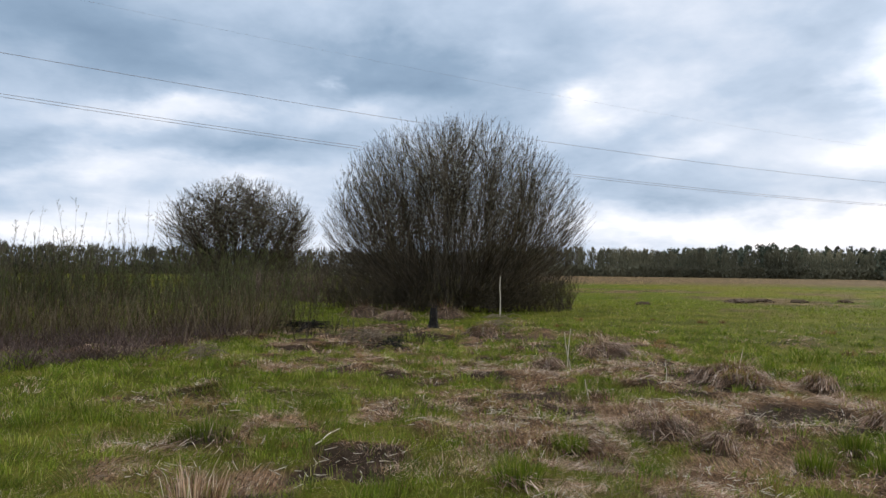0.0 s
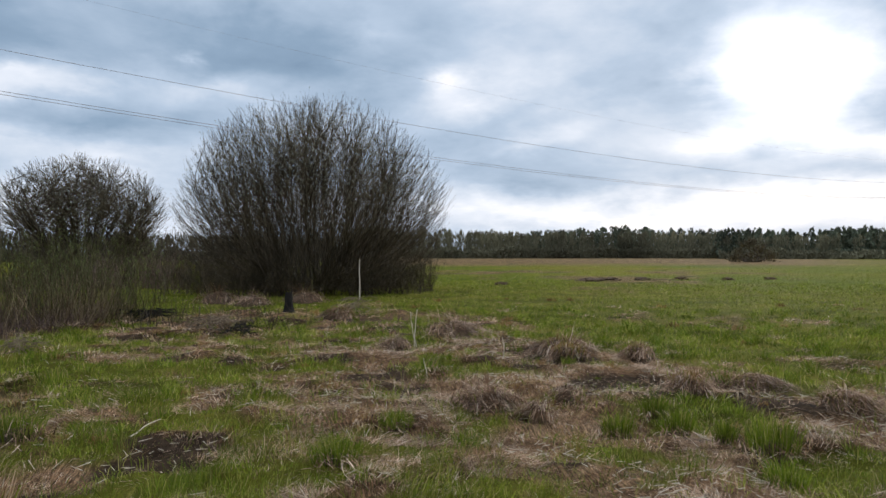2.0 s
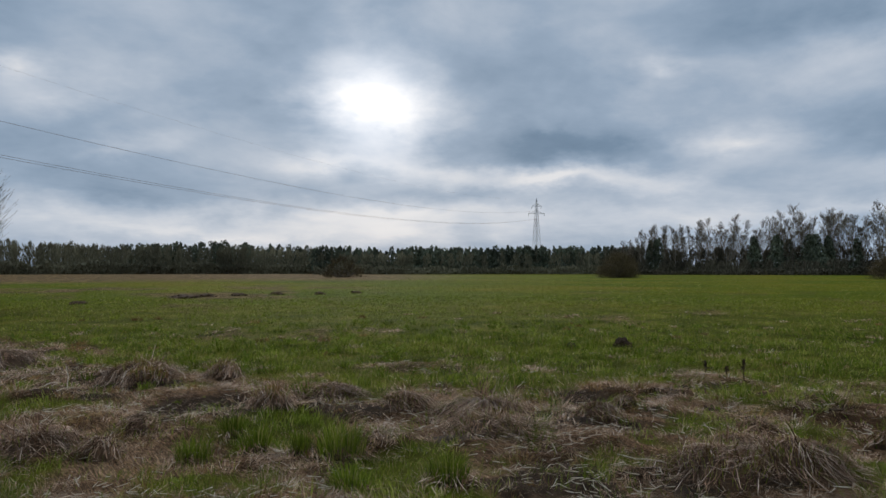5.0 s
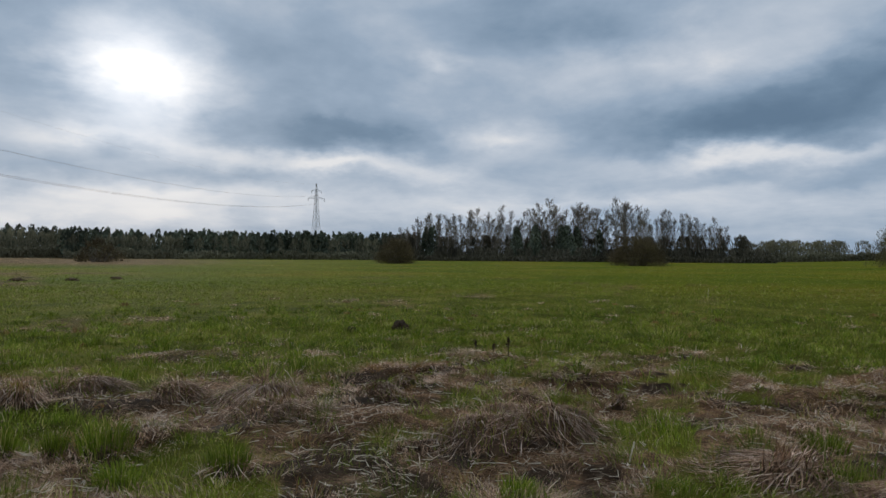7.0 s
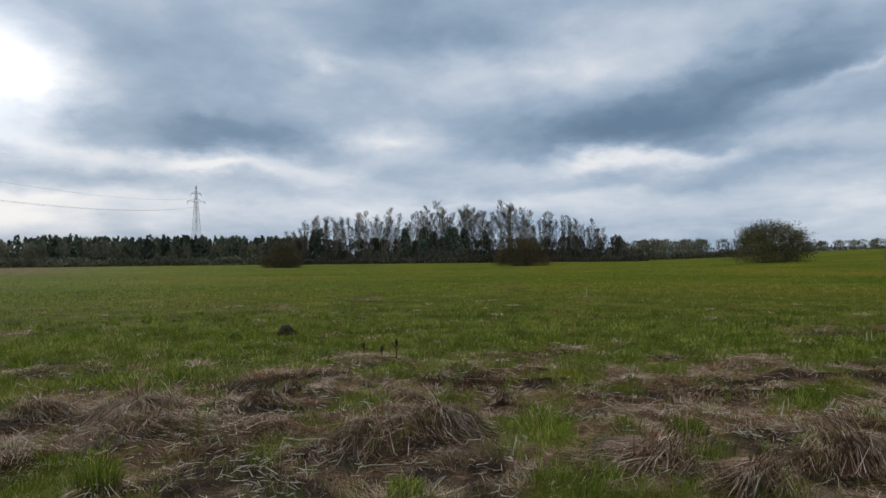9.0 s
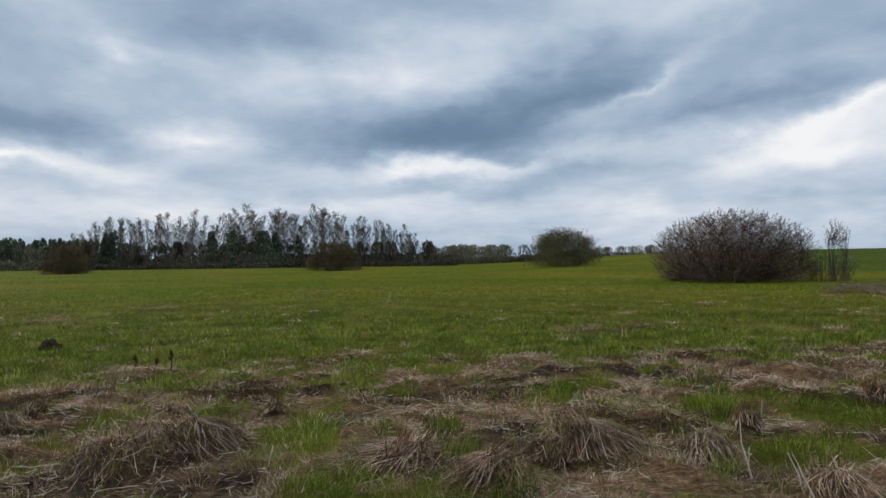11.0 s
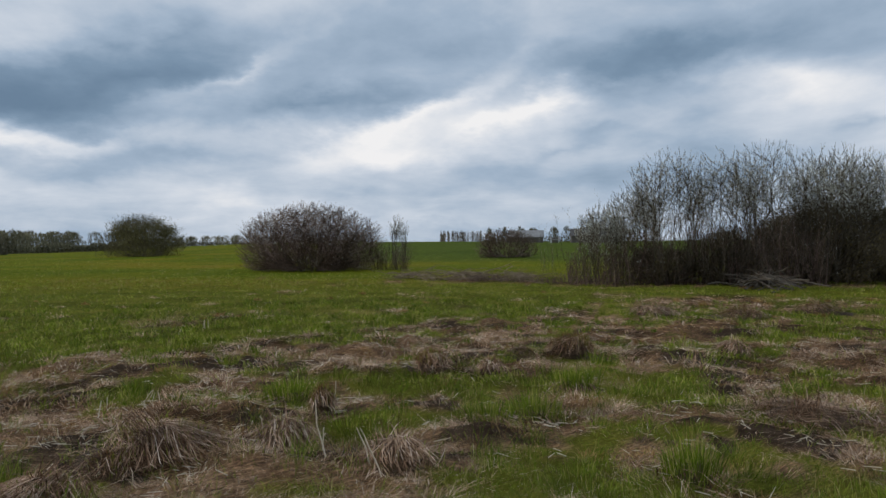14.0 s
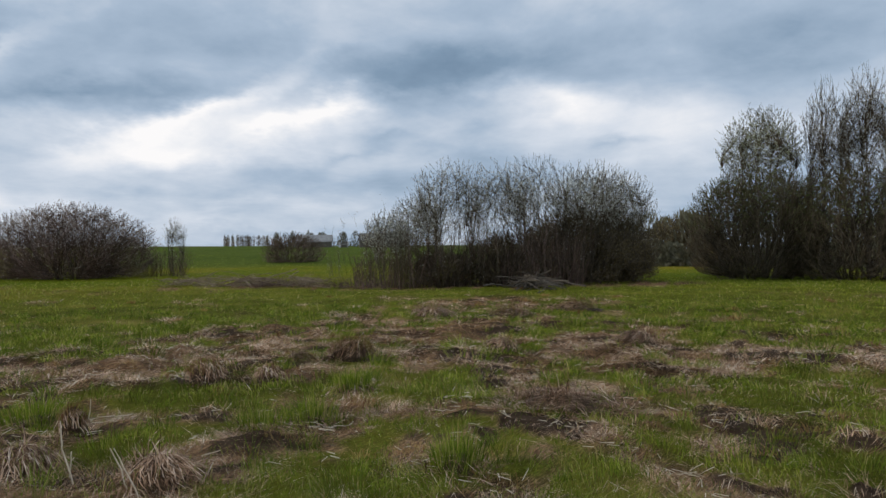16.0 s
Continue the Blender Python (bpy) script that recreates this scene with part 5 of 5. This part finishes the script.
tussock(1.73, 10.58, 0.27, 0.26, 'straw')
tussock(1.00, 15.54, 0.45, 0.42, 'straw')
tussock(-2.41, 22.11, 0.74, 0.40, 'mat')
tussock(-1.32, 20.80, 0.60, 0.34, 'mat')
tussock(0.23, 22.15, 0.73, 0.40, 'mat')
tussock(4.05, 9.47, 0.47, 0.29, 'sedge')
tussock(2.93, 6.48, 0.18, 0.16, 'mat')
tussock(-1.54, 4.41, 0.22, 0.26, 'pale')
tussock(6.08, -1.29, 0.44, 0.29, 'straw')
tussock(5.83, -0.94, 0.20, 0.28, 'straw')
tussock(5.88, -2.15, 0.28, 0.29, 'straw')
tussock(7.26, -2.64, 0.27, 0.26, 'green')
tussock(7.84, -6.70, 0.33, 0.32, 'sedge')
tussock(7.89, -4.58, 0.24, 0.27, 'sedge')
tussock(6.27, -5.38, 0.22, 0.28, 'green')
tussock(5.53, -4.28, 0.26, 0.26, 'green')
tussock(5.52, -3.79, 0.22, 0.22, 'green')
tussock(3.73, -4.15, 0.2, 0.3, 'green')
tussock(4.19, -6.13, 0.50, 0.13, 'mat')
tussock(5.00, -2.68, 0.25, 0.18, 'mat')
tussock(7.94, -5.92, 0.22, 0.20, 'straw')
tussock(7.32, -5.05, 0.17, 0.20, 'sedge')
tussock(6.55, -2.70, 0.13, 0.28, 'sedge')
tussock(5.89, 2.19, 0.38, 0.32, 'straw')
tussock(5.28, -0.50, 0.34, 0.25, 'straw')
tussock(7.56, 1.68, 0.12, 0.14, 'sedge')
tussock(6.38, -0.13, 0.17, 0.20, 'green')
tussock(4.45, 1.53, 0.11, 0.16, 'green')
tussock(6.97, 3.85, 0.16, 0.15, 'sedge')
tussock(5.71, 0.19, 0.42, 0.16, 'mat')
tussock(5.92, 4.95, 0.53, 0.33, 'straw')
tussock(1.14, 5.77, 0.15, 0.18, 'green')
tussock(3.90, 3.37, 0.15, 0.22, 'green')
tussock(0.58, 4.85, 0.19, 0.19, 'green')
tussock(-2.00, 6.04, 0.30, 0.20, 'green')
tussock(2.16, 6.63, 0.32, 0.18, 'mat')
tussock(6.87, -8.76, 0.26, 0.23, 'mat')
tussock(5.59, -10.57, 0.32, 0.22, 'mat')
tussock(11.38, -12.12, 0.59, 0.31, 'straw')
tussock(9.94, -13.21, 0.58, 0.35, 'straw')
tussock(9.78, -15.62, 0.58, 0.31, 'straw')
stick((5.40, -2.30), (5.43, -2.23, 0.39))
stick((4.80, -2.46), (4.86, -2.33, 0.30))
stick((7.77, -1.06), (7.77, -1.06, 0.11))
stick((7.86, -1.42), (7.85, -1.47, 0.11))
stick((7.79, -1.52), (7.79, -1.50, 0.11))
stick((7.23, -3.07), (7.22, -3.09, 0.14))
stick((8.43, -3.34), (8.43, -3.33, 0.13))
stick((8.43, -3.34), (9.06, -3.78, 0.05))
stick((6.16, -1.77), (6.36, -1.94, 0.05))
stick((13.77, -3.12), (13.77, -3.10, 0.16))
stick((13.73, -3.17), (13.73, -3.17, 0.19))
stick((6.34, -3.26), (6.34, -3.26, 0.09))
stick((8.49, -6.69), (8.39, -6.81, 0.15))
stick((7.89, -2.19), (7.38, -2.27, 0.05))
stick((7.51, -2.18), (7.77, -2.40, 0.05))
stick((7.69, -2.17), (7.34, -2.25, 0.05))
stick((3.08, 9.26), (3.07, 9.26, 0.32))
stick((3.00, 9.78), (3.17, 9.86, 0.05))
stick((2.87, 8.89), (3.05, 9.13, 0.05))
stick((3.64, 8.96), (3.64, 8.96, 0.11))
stick((3.93, 9.92), (3.94, 9.92, 0.16))
stick((4.95, 4.86), (5.01, 4.81, 0.07))
stick((6.85, 4.10), (6.86, 4.08, 0.07))
stick((7.08, 4.05), (7.15, 3.82, 0.05))
stick((7.34, 3.38), (7.21, 3.14, 0.05))
stick((5.43, 3.00), (5.35, 2.51, 0.05))
stick((5.75, 3.63), (5.79, 3.51, 0.05))
stick((5.82, 3.87), (5.73, 3.65, 0.05))
stick((5.71, 2.36), (5.72, 2.11, 0.05))
stick((15.25, 7.80), (14.30, 7.13, 0.05))
stick((7.56, -0.97), (7.56, -1.00, 0.12))
stick((7.67, -1.34), (7.66, -1.44, 0.15))
stick((7.67, -1.44), (7.67, -1.46, 0.12))
stick((14.83, 7.51), (14.87, 7.43, 0.03))
stick((13.86, -3.11), (13.86, -3.13, 0.18))
stick((28.15, 3.30), (28.16, 3.27, 0.37))
stick((5.46, 1.09), (5.47, 1.06, 0.17))
stick((5.41, -0.54), (5.41, -0.52, 0.15))
stick((5.02, -2.48), (5.06, -2.39, 0.25))
stick((5.59, -2.34), (5.58, -2.35, 0.14))
stick((-1.02, 5.84), (-0.90, 6.42, 0.05))
stick((2.06, 10.61), (1.96, 10.63, 0.58))
stick((2.06, 10.92), (2.11, 10.91, 0.61))
stick((1.82, 8.25), (1.78, 8.26, 0.22))
stick((2.88, 9.76), (3.20, 9.99, 0.05))
stick((3.26, 10.74), (3.34, 10.71, 0.14))
stick((0.71, 13.08), (0.74, 13.07, 0.15))
stick((-1.61, 7.42), (-1.49, 7.25, 0.05))
stick((8.50, -3.30), (8.90, -3.60, 0.05))
stick((20.62, -3.21), (20.98, -3.43, 0.05))


# more broken stalks lie about the eastern belt
rng_s = np.random.default_rng(88)
for i in range(44):
    turn, far_off = radians(rng_s.uniform(48, 132)), rng_s.uniform(4.6, 10.5)
    sx, sy, way = 0.6 + far_off * math.sin(turn), -0.2 + far_off * math.cos(turn), rng_s.uniform(0, 6.28)
    long = rng_s.uniform(0.08, 0.22)
    stick((round(sx, 2), round(sy, 2)), (sx + long * math.cos(way), sy + long * math.sin(way), 0.05))


def stake(x, y, tall):
    ob = thing("wooden_stake", x, y, "thin pale wooden stake standing before the willow", "stake")
    line = np.array([[(0, 0, -0.2), (0.01, 0, tall * 0.4), (-0.01, 0.01, tall * 0.75), (0, 0, tall)]])
    pole = part("pole", raw_mesh("pole", *rod(line, 0.02, 0.014, 7), PALE), ob)
    part("tip", raw_mesh("tip", *rod(np.array([[(0, 0, tall - 0.002), (0.005, 0, tall + 0.07)]]), 0.02, 0.004, 7), DEADWOOD), pole, "weathered dark tip")


stake(2.0, 22.6, 1.35)


def stump(x, y, r, tall, label, name="tree_stump"):
    """A rotten stub: flared foot, ragged broken top, a few splinters."""
    rng = np.random.default_rng(int(x * 10 + 500))
    ob = thing(name, x, y, label, "stump")
    bm = bmesh.new()
    rings = []
    for i, z in enumerate((-0.15, 0.0, 0.15, 0.4, 0.7, 1.0)):
        flare = 1.5 if i == 0 else (1.35, 1.0, 0.85, 0.8, 0.62)[i - 1]
        rings.append([bm.verts.new((math.cos(q) * r * flare * (1 + 0.3 * noise.noise((math.cos(q) * 2, math.sin(q) * 2, z * 3 + x))), math.sin(q) * r * flare * (1 + 0.3 * noise.noise((math.sin(q) * 2, math.cos(q) * 2, z * 3 + y))), z * tall * (1 + (0.3 * noise.noise((q * 1.5, x, z)) if i == 5 else 0)))) for q in np.arange(12) * math.pi / 6])
    for lo, hi in zip(rings, rings[1:]):
        for k in range(12):
            bm.faces.new((lo[k], lo[(k + 1) % 12], hi[(k + 1) % 12], hi[k]))
    bm.faces.new(rings[-1])
    me = bpy.data.meshes.new("stub")
    bm.to_mesh(me)
    bm.free()
    me.materials.append(CHAR)
    part("stub", me, ob)
    for i in range(4):
        q = rng.uniform(0, 6.28)
        line = np.array([[(math.cos(q) * r * 0.55, math.sin(q) * r * 0.55, tall * 0.8), (math.cos(q) * r * 0.6, math.sin(q) * r * 0.6, tall * rng.uniform(1.0, 1.25))]])
        part("splinter", raw_mesh("splinter", *rod(line, r * 0.16, r * 0.04, 4), CHAR), ob)


stump(-0.15, 18.25, 0.13, 0.54, "dark rotten stump standing in the turf")


def mole_heap(x, y, r, tall, label, mat=None):
    rng = np.random.default_rng(int(x * 31) + 7)
    ob = thing("earth_heap", x, y, label, "earth heap", "earth heaps")
    bm = bmesh.new()
    bmesh.ops.create_icosphere(bm, subdivisions=4, radius=1)
    for v in bm.verts:
        k = 1 + 0.35 * noise.noise(v.co * 2.2 + Vector((x, y, 0))) + 0.2 * noise.noise(v.co * 6 + Vector((y, x, 0))) + 0.16 * noise.noise(v.co * 15 + Vector((x, x, y)))
        v.co = Vector((v.co.x * r * k, v.co.y * r * k, v.co.z * tall * k))
    me = bpy.data.meshes.new("heap")
    bm.to_mesh(me)
    bm.free()
    me.materials.append(mat or SOIL)
    part("heap", me, ob)
    n = 60
    q, t = rng.uniform(0, 6.28, n), rng.uniform(0.7, 1.6, n)
    root = np.stack([np.cos(q) * t * r, np.sin(q) * t * r, np.zeros(n)], 1)
    part("grass_rim", raw_mesh("grass_rim", *blades(root, rng.normal(0, 0.2, (n, 2)), rng.uniform(0.06, 0.16, n), np.full(n, 0.009), rng.uniform(0, 0.3, n), rng), GREEN), ob, kind="stuff")


mole_heap(12.4, 7.25, 0.18, 0.17, "dark heap of turned earth in the green meadow")
mole_heap(11.6, 7.9, 0.12, 0.10, "small dark heap of turned earth")
for hx, hy, hr, ht in ((16.0, 36.5, 0.8, 0.2), (17.6, 37.2, 0.5, 0.2), (19.5, 37.0, 0.45, 0.17), (22.5, 38.0, 0.4, 0.16), (24.5, 36.2, 0.3, 0.14), (9.8, 33.0, 0.35, 0.15), (27.5, 36.5, 0.35, 0.15)):
    mole_heap(hx, hy, hr, ht, "low heap of brown earth along the old rut", THATCH)


def dark_herb(x, y, tall):
    """Last year's dock: a dark upright seed stalk."""
    rng = np.random.default_rng(int(x * 77))
    ob = thing("dock_stalk", x, y, "dark dead dock stalk standing in the grass", "weed", "dock stalks")
    line = bent(np.array([[0, 0, -0.02]]), np.array([[0.05, 0.02, 1]]), tall, 6, 0, 0.04, rng)
    part("stem", raw_mesh("stem", *rod(line, 0.008, 0.005, 5), SOIL), ob)
    p, _, _ = along(line, 60, 0.6, 1.0, rng)
    part("seed_head", raw_mesh("seed_head", *flakes(p + rng.normal(0, 0.014, p.shape), 0.022, rng, 1.4), SOIL), ob)


dark_herb(9.66, 3.76, 0.30)
dark_herb(9.94, 4.40, 0.20)
dark_herb(10.15, 4.21, 0.15)


def branch_pile(x, y, turn, long, deep, tall, count, label, seed, r=0.035, mat=None, wild=0.35):
    """Cut branches thrown on a heap."""
    rng = np.random.default_rng(seed)
    ob = thing("branch_pile", x, y, label, "branch pile")
    ob.matrix_world = pose(x, y, h_at(x, y), 0, 0, turn)
    for i in range(count):
        t = i / count
        z = tall * t ** 0.8 * rng.uniform(0.5, 1.0)
        l = long * rng.uniform(0.35, 0.8) * (1 - 0.3 * t)
        a = rng.normal(0, wild)
        c = np.array([rng.normal(0, long * 0.17), rng.normal(0, deep * 0.3) * (1 - t * 0.6), z + 0.04])
        d = np.array([math.cos(a), math.sin(a), rng.normal(0, 0.09 + 0.1 * wild)]) * l / 2
        u = np.linspace(-1, 1, 6)[:, None]
        line = c + d * u + rng.normal(0, 0.02, (6, 3)) + np.array([0, 0, 0.08]) * (1 - u * u)
        line[:, 2] = np.maximum(line[:, 2], 0.03)
        part("branch", raw_mesh("branch", *rod(line[None], r * rng.uniform(0.5, 1.2), r * 0.35, 5), mat or DEADWOOD), ob)
    return ob


branch_pile(16.8, -24.0, -48, 6.4, 1.6, 0.42, 110, "heap of cut grey branches before the thicket", 90, 0.026, BARK)
branch_pile(27.6, -17.6, 20, 4.4, 1.9, 0.32, 70, "scattered pale broken branches by the ditch", 91, 0.02, DEADWOOD, 1.2)
branch_pile(30.4, -16.2, 10, 4.0, 1.8, 0.24, 50, "flattened broken branches at the ditch's end", 92, 0.018, DEADWOOD, 1.2)
branch_pile(24.6, -18.4, -20, 3.4, 1.4, 0.32, 45, "broken brushwood at the thicket's foot", 93, 0.016, None, 1.0)
branch_pile(1.55, 17.2, 15, 1.1, 0.9, 0.4, 40, "tangled bleached stems on a hummock", 96, 0.009, DEADWOOD, 0.8)
branch_pile(-1.4, 14.2, 20, 1.6, 1.1, 0.25, 50, "tangled grey stems around the stump", 97, 0.009, None, 1.3)
branch_pile(-3.1, 16.5, 5, 1.3, 0.6, 0.16, 40, "dark heap of rotten branches beside the thicket", 94, 0.014, CHAR, 0.6)
branch_pile(-0.9, 13.4, 60, 0.8, 0.6, 0.2, 30, "tangle of dark rotten stems in the turf", 95, 0.009, CHAR, 1.0)
branch_pile(-3.9, 11.3, -10, 0.9, 0.6, 0.14, 26, "small heap of dark twigs in the grass", 98, 0.008, None, 1.3)


# ---- grass, as far as single blades can be seen ----
def scatter(count, near, far, power, seed):
    rng = np.random.default_rng(seed)
    a = np.radians(rng.uniform(-42, 182, count))
    r = near + (far - near) * rng.uniform(0, 1, count) ** power
    return 0.6 + r * np.sin(a), -0.2 + r * np.cos(a), r, rng


def lay_grass(name, label, count, near, far, power, mat, seed, tall, wide, want_dry, lean, droop, floor_dry=0.0, shape=blades):
    x, y, r, rng = scatter(count, near, far, power, seed)
    dry = dryness(x, y)
    chance = smooth(dry, 0.0, 0.6) if want_dry else 1 - dry
    tuft = cloudy(x, y, 0.32, 3, seed + 40)
    keep = rng.uniform(0, 1, count) < np.clip(chance + floor_dry * (1 - 0.85 * smooth(r, 6, 12)), 0, 1) * (0.45 + 0.55 * smooth(tuft, 0.26, 0.6))
    if want_dry:
        keep &= rng.uniform(0, 1, count) > 0.8 * bareness(x, y)
    x, y, r, tuft = x[keep], y[keep], r[keep], tuft[keep]
    n = len(x)
    patchy = 0.55 + 0.9 * cloudy(x, y, 1.1, 3, seed + 60)
    root = np.stack([x, y, height(x, y) - 0.012], 1)
    swirl = cloudy(x, y, 0.7, 2, seed + 80) * 12
    ln = np.stack([np.cos(swirl), np.sin(swirl)], 1) * lean + rng.normal(0, 0.25 + lean * 0.55, (n, 2))
    h = tall * patchy * rng.uniform(0.5, 1.2, n) * (0.35 + 1.1 * smooth(tuft, 0.3, 0.75))
    w = wide * np.clip(r / 7, 0.7, 9) * rng.uniform(0.6, 1.3, n)
    me = raw_mesh(name, *shape(root, ln, h, w, droop * rng.uniform(0.2, 1, n), rng), mat)
    tagged(new(name, me), label, "grass", kind="stuff")


def lay_tufts(name, label, tufts, each, near, far, mat, seed, tall, spread, want_dry, wide, outward, droop):
    """Loose small tufts: blades that lean outward from a common root."""
    x, y, r, rng = scatter(tufts, near, far, 1.15, seed)
    dry = dryness(x, y)
    keep = rng.uniform(0, 1, tufts) < np.clip((dry if want_dry else 1.15 - dry), 0.12 if want_dry else 0.3, 1)
    x, y, r = x[keep], y[keep], r[keep]
    size = rng.uniform(0.5, 1.4, len(x)) ** 1.3
    which = np.repeat(np.arange(len(x)), each)
    n = len(which)
    q, t = rng.uniform(0, 2 * math.pi, n), np.sqrt(rng.uniform(0, 1, n))
    d = np.stack([np.cos(q), np.sin(q)], 1)
    gx, gy = x[which] + d[:, 0] * t * spread * size[which], y[which] + d[:, 1] * t * spread * size[which]
    swell = 0.3 * tall * size[which] * (1 - t * t)
    root = np.stack([gx, gy, height(gx, gy) - 0.012 + swell * (1 if want_dry else 0.3)], 1)
    ln = d * t[:, None] * outward + rng.normal(0, 0.2 + 0.25 * outward, (n, 2)) + rng.normal(0, 0.25, (len(x), 2))[which]
    h = tall * size[which] * rng.uniform(0.45, 1.15, n)
    w = wide * np.clip(r[which] / 7, 0.7, 6) * rng.uniform(0.6, 1.3, n)
    tagged(new(name, raw_mesh(name, *blades(root, ln, h, w, droop * rng.uniform(0.3, 1, n), rng), mat)), label, "grass", kind="stuff")


lay_grass("meadow_grass", "short fresh green grass blades", 260000, 2.6, 16, 1.2, GREEN, 101, 0.10, 0.0052, False, 0.35, 0.3, 0.16)
lay_grass("mid_meadow_grass", "fresh green grass some way off", 260000, 12, 40, 1.3, GREEN, 108, 0.10, 0.005, False, 0.3, 0.3, 0.10, slivers)
lay_grass("far_meadow_grass", "green grass further out in the meadow", 130000, 30, 130, 1.4, GREEN, 103, 0.10, 0.005, False, 0.25, 0.3, 0.0, slivers)
lay_grass("dead_grass", "flattened dead tan grass blades", 560000, 2.8, 12, 1.05, STRAW, 102, 0.06, 0.0055, True, 2.1, 0.7, 0.2, slivers)
lay_grass("far_dead_grass", "flattened dead tan grass further out", 260000, 10, 26, 1.2, STRAW, 112, 0.06, 0.0055, True, 2.1, 0.7, 0.1, slivers)
lay_grass("brown_litter", "brown rotting grass litter", 240000, 2.8, 14, 1.1, RUSTY, 109, 0.06, 0.006, True, 2.0, 0.7, 0.08, slivers)
lay_tufts("green_tufts", "small fresh tufts of green grass", 5600, 24, 2.6, 20, LUSH, 105, 0.12, 0.09, False, 0.005, 0.7, 0.35)
lay_tufts("sedge_tufts", "scattered clumps of fresh sedge in the dead turf", 520, 60, 3.0, 15, LUSH, 115, 0.19, 0.11, False, 0.0048, 0.55, 0.35)
lay_tufts("straw_tufts", "small dead tufts with hanging tan blades", 3000, 42, 2.6, 24, STRAW, 106, 0.085, 0.13, True, 0.0042, 1.6, 0.9)
lay_tufts("rusty_tufts", "small rusty tufts of old sedge", 900, 45, 2.6, 24, RUSTY, 107, 0.10, 0.10, True, 0.005, 0.8, 0.4)


def lay_fragments(name, label, count, near, far, mat, seed, long, thick):
    """Short broken bits of last year's stalks, strewn where the turf is dead."""
    x, y, r, rng = scatter(count, near, far, 1.2, seed)
    keep = rng.uniform(0, 1, count) < dryness(x, y) * smooth(cloudy(x, y, 0.5, 3, seed), 0.42, 0.62)
    x, y = x[keep], y[keep]
    n = len(x)
    way = rng.uniform(0, 2 * math.pi, n)
    half = long * rng.uniform(0.25, 0.6, n)
    ends = []
    for sign in (-1, 1):
        ex, ey = x + sign * half * np.cos(way), y + sign * half * np.sin(way)
        ends.append(np.stack([ex, ey, height(ex, ey) + 0.022 + rng.uniform(0, 0.035, n)], 1))
    me = raw_mesh(name, *rod(np.stack(ends, 1), thick * rng.uniform(0.6, 1.3, n), thick * 0.7, 4), mat)
    tagged(new(name, me), label, "litter", kind="stuff")


lay_fragments("reed_fragments", "strewn bleached bits of broken reed", 15000, 2.8, 13, PALE, 131, 0.09, 0.0028)
lay_fragments("brown_fragments", "strewn brown bits of dead stalks", 7000, 2.8, 13, DEADWOOD, 132, 0.10, 0.0026)
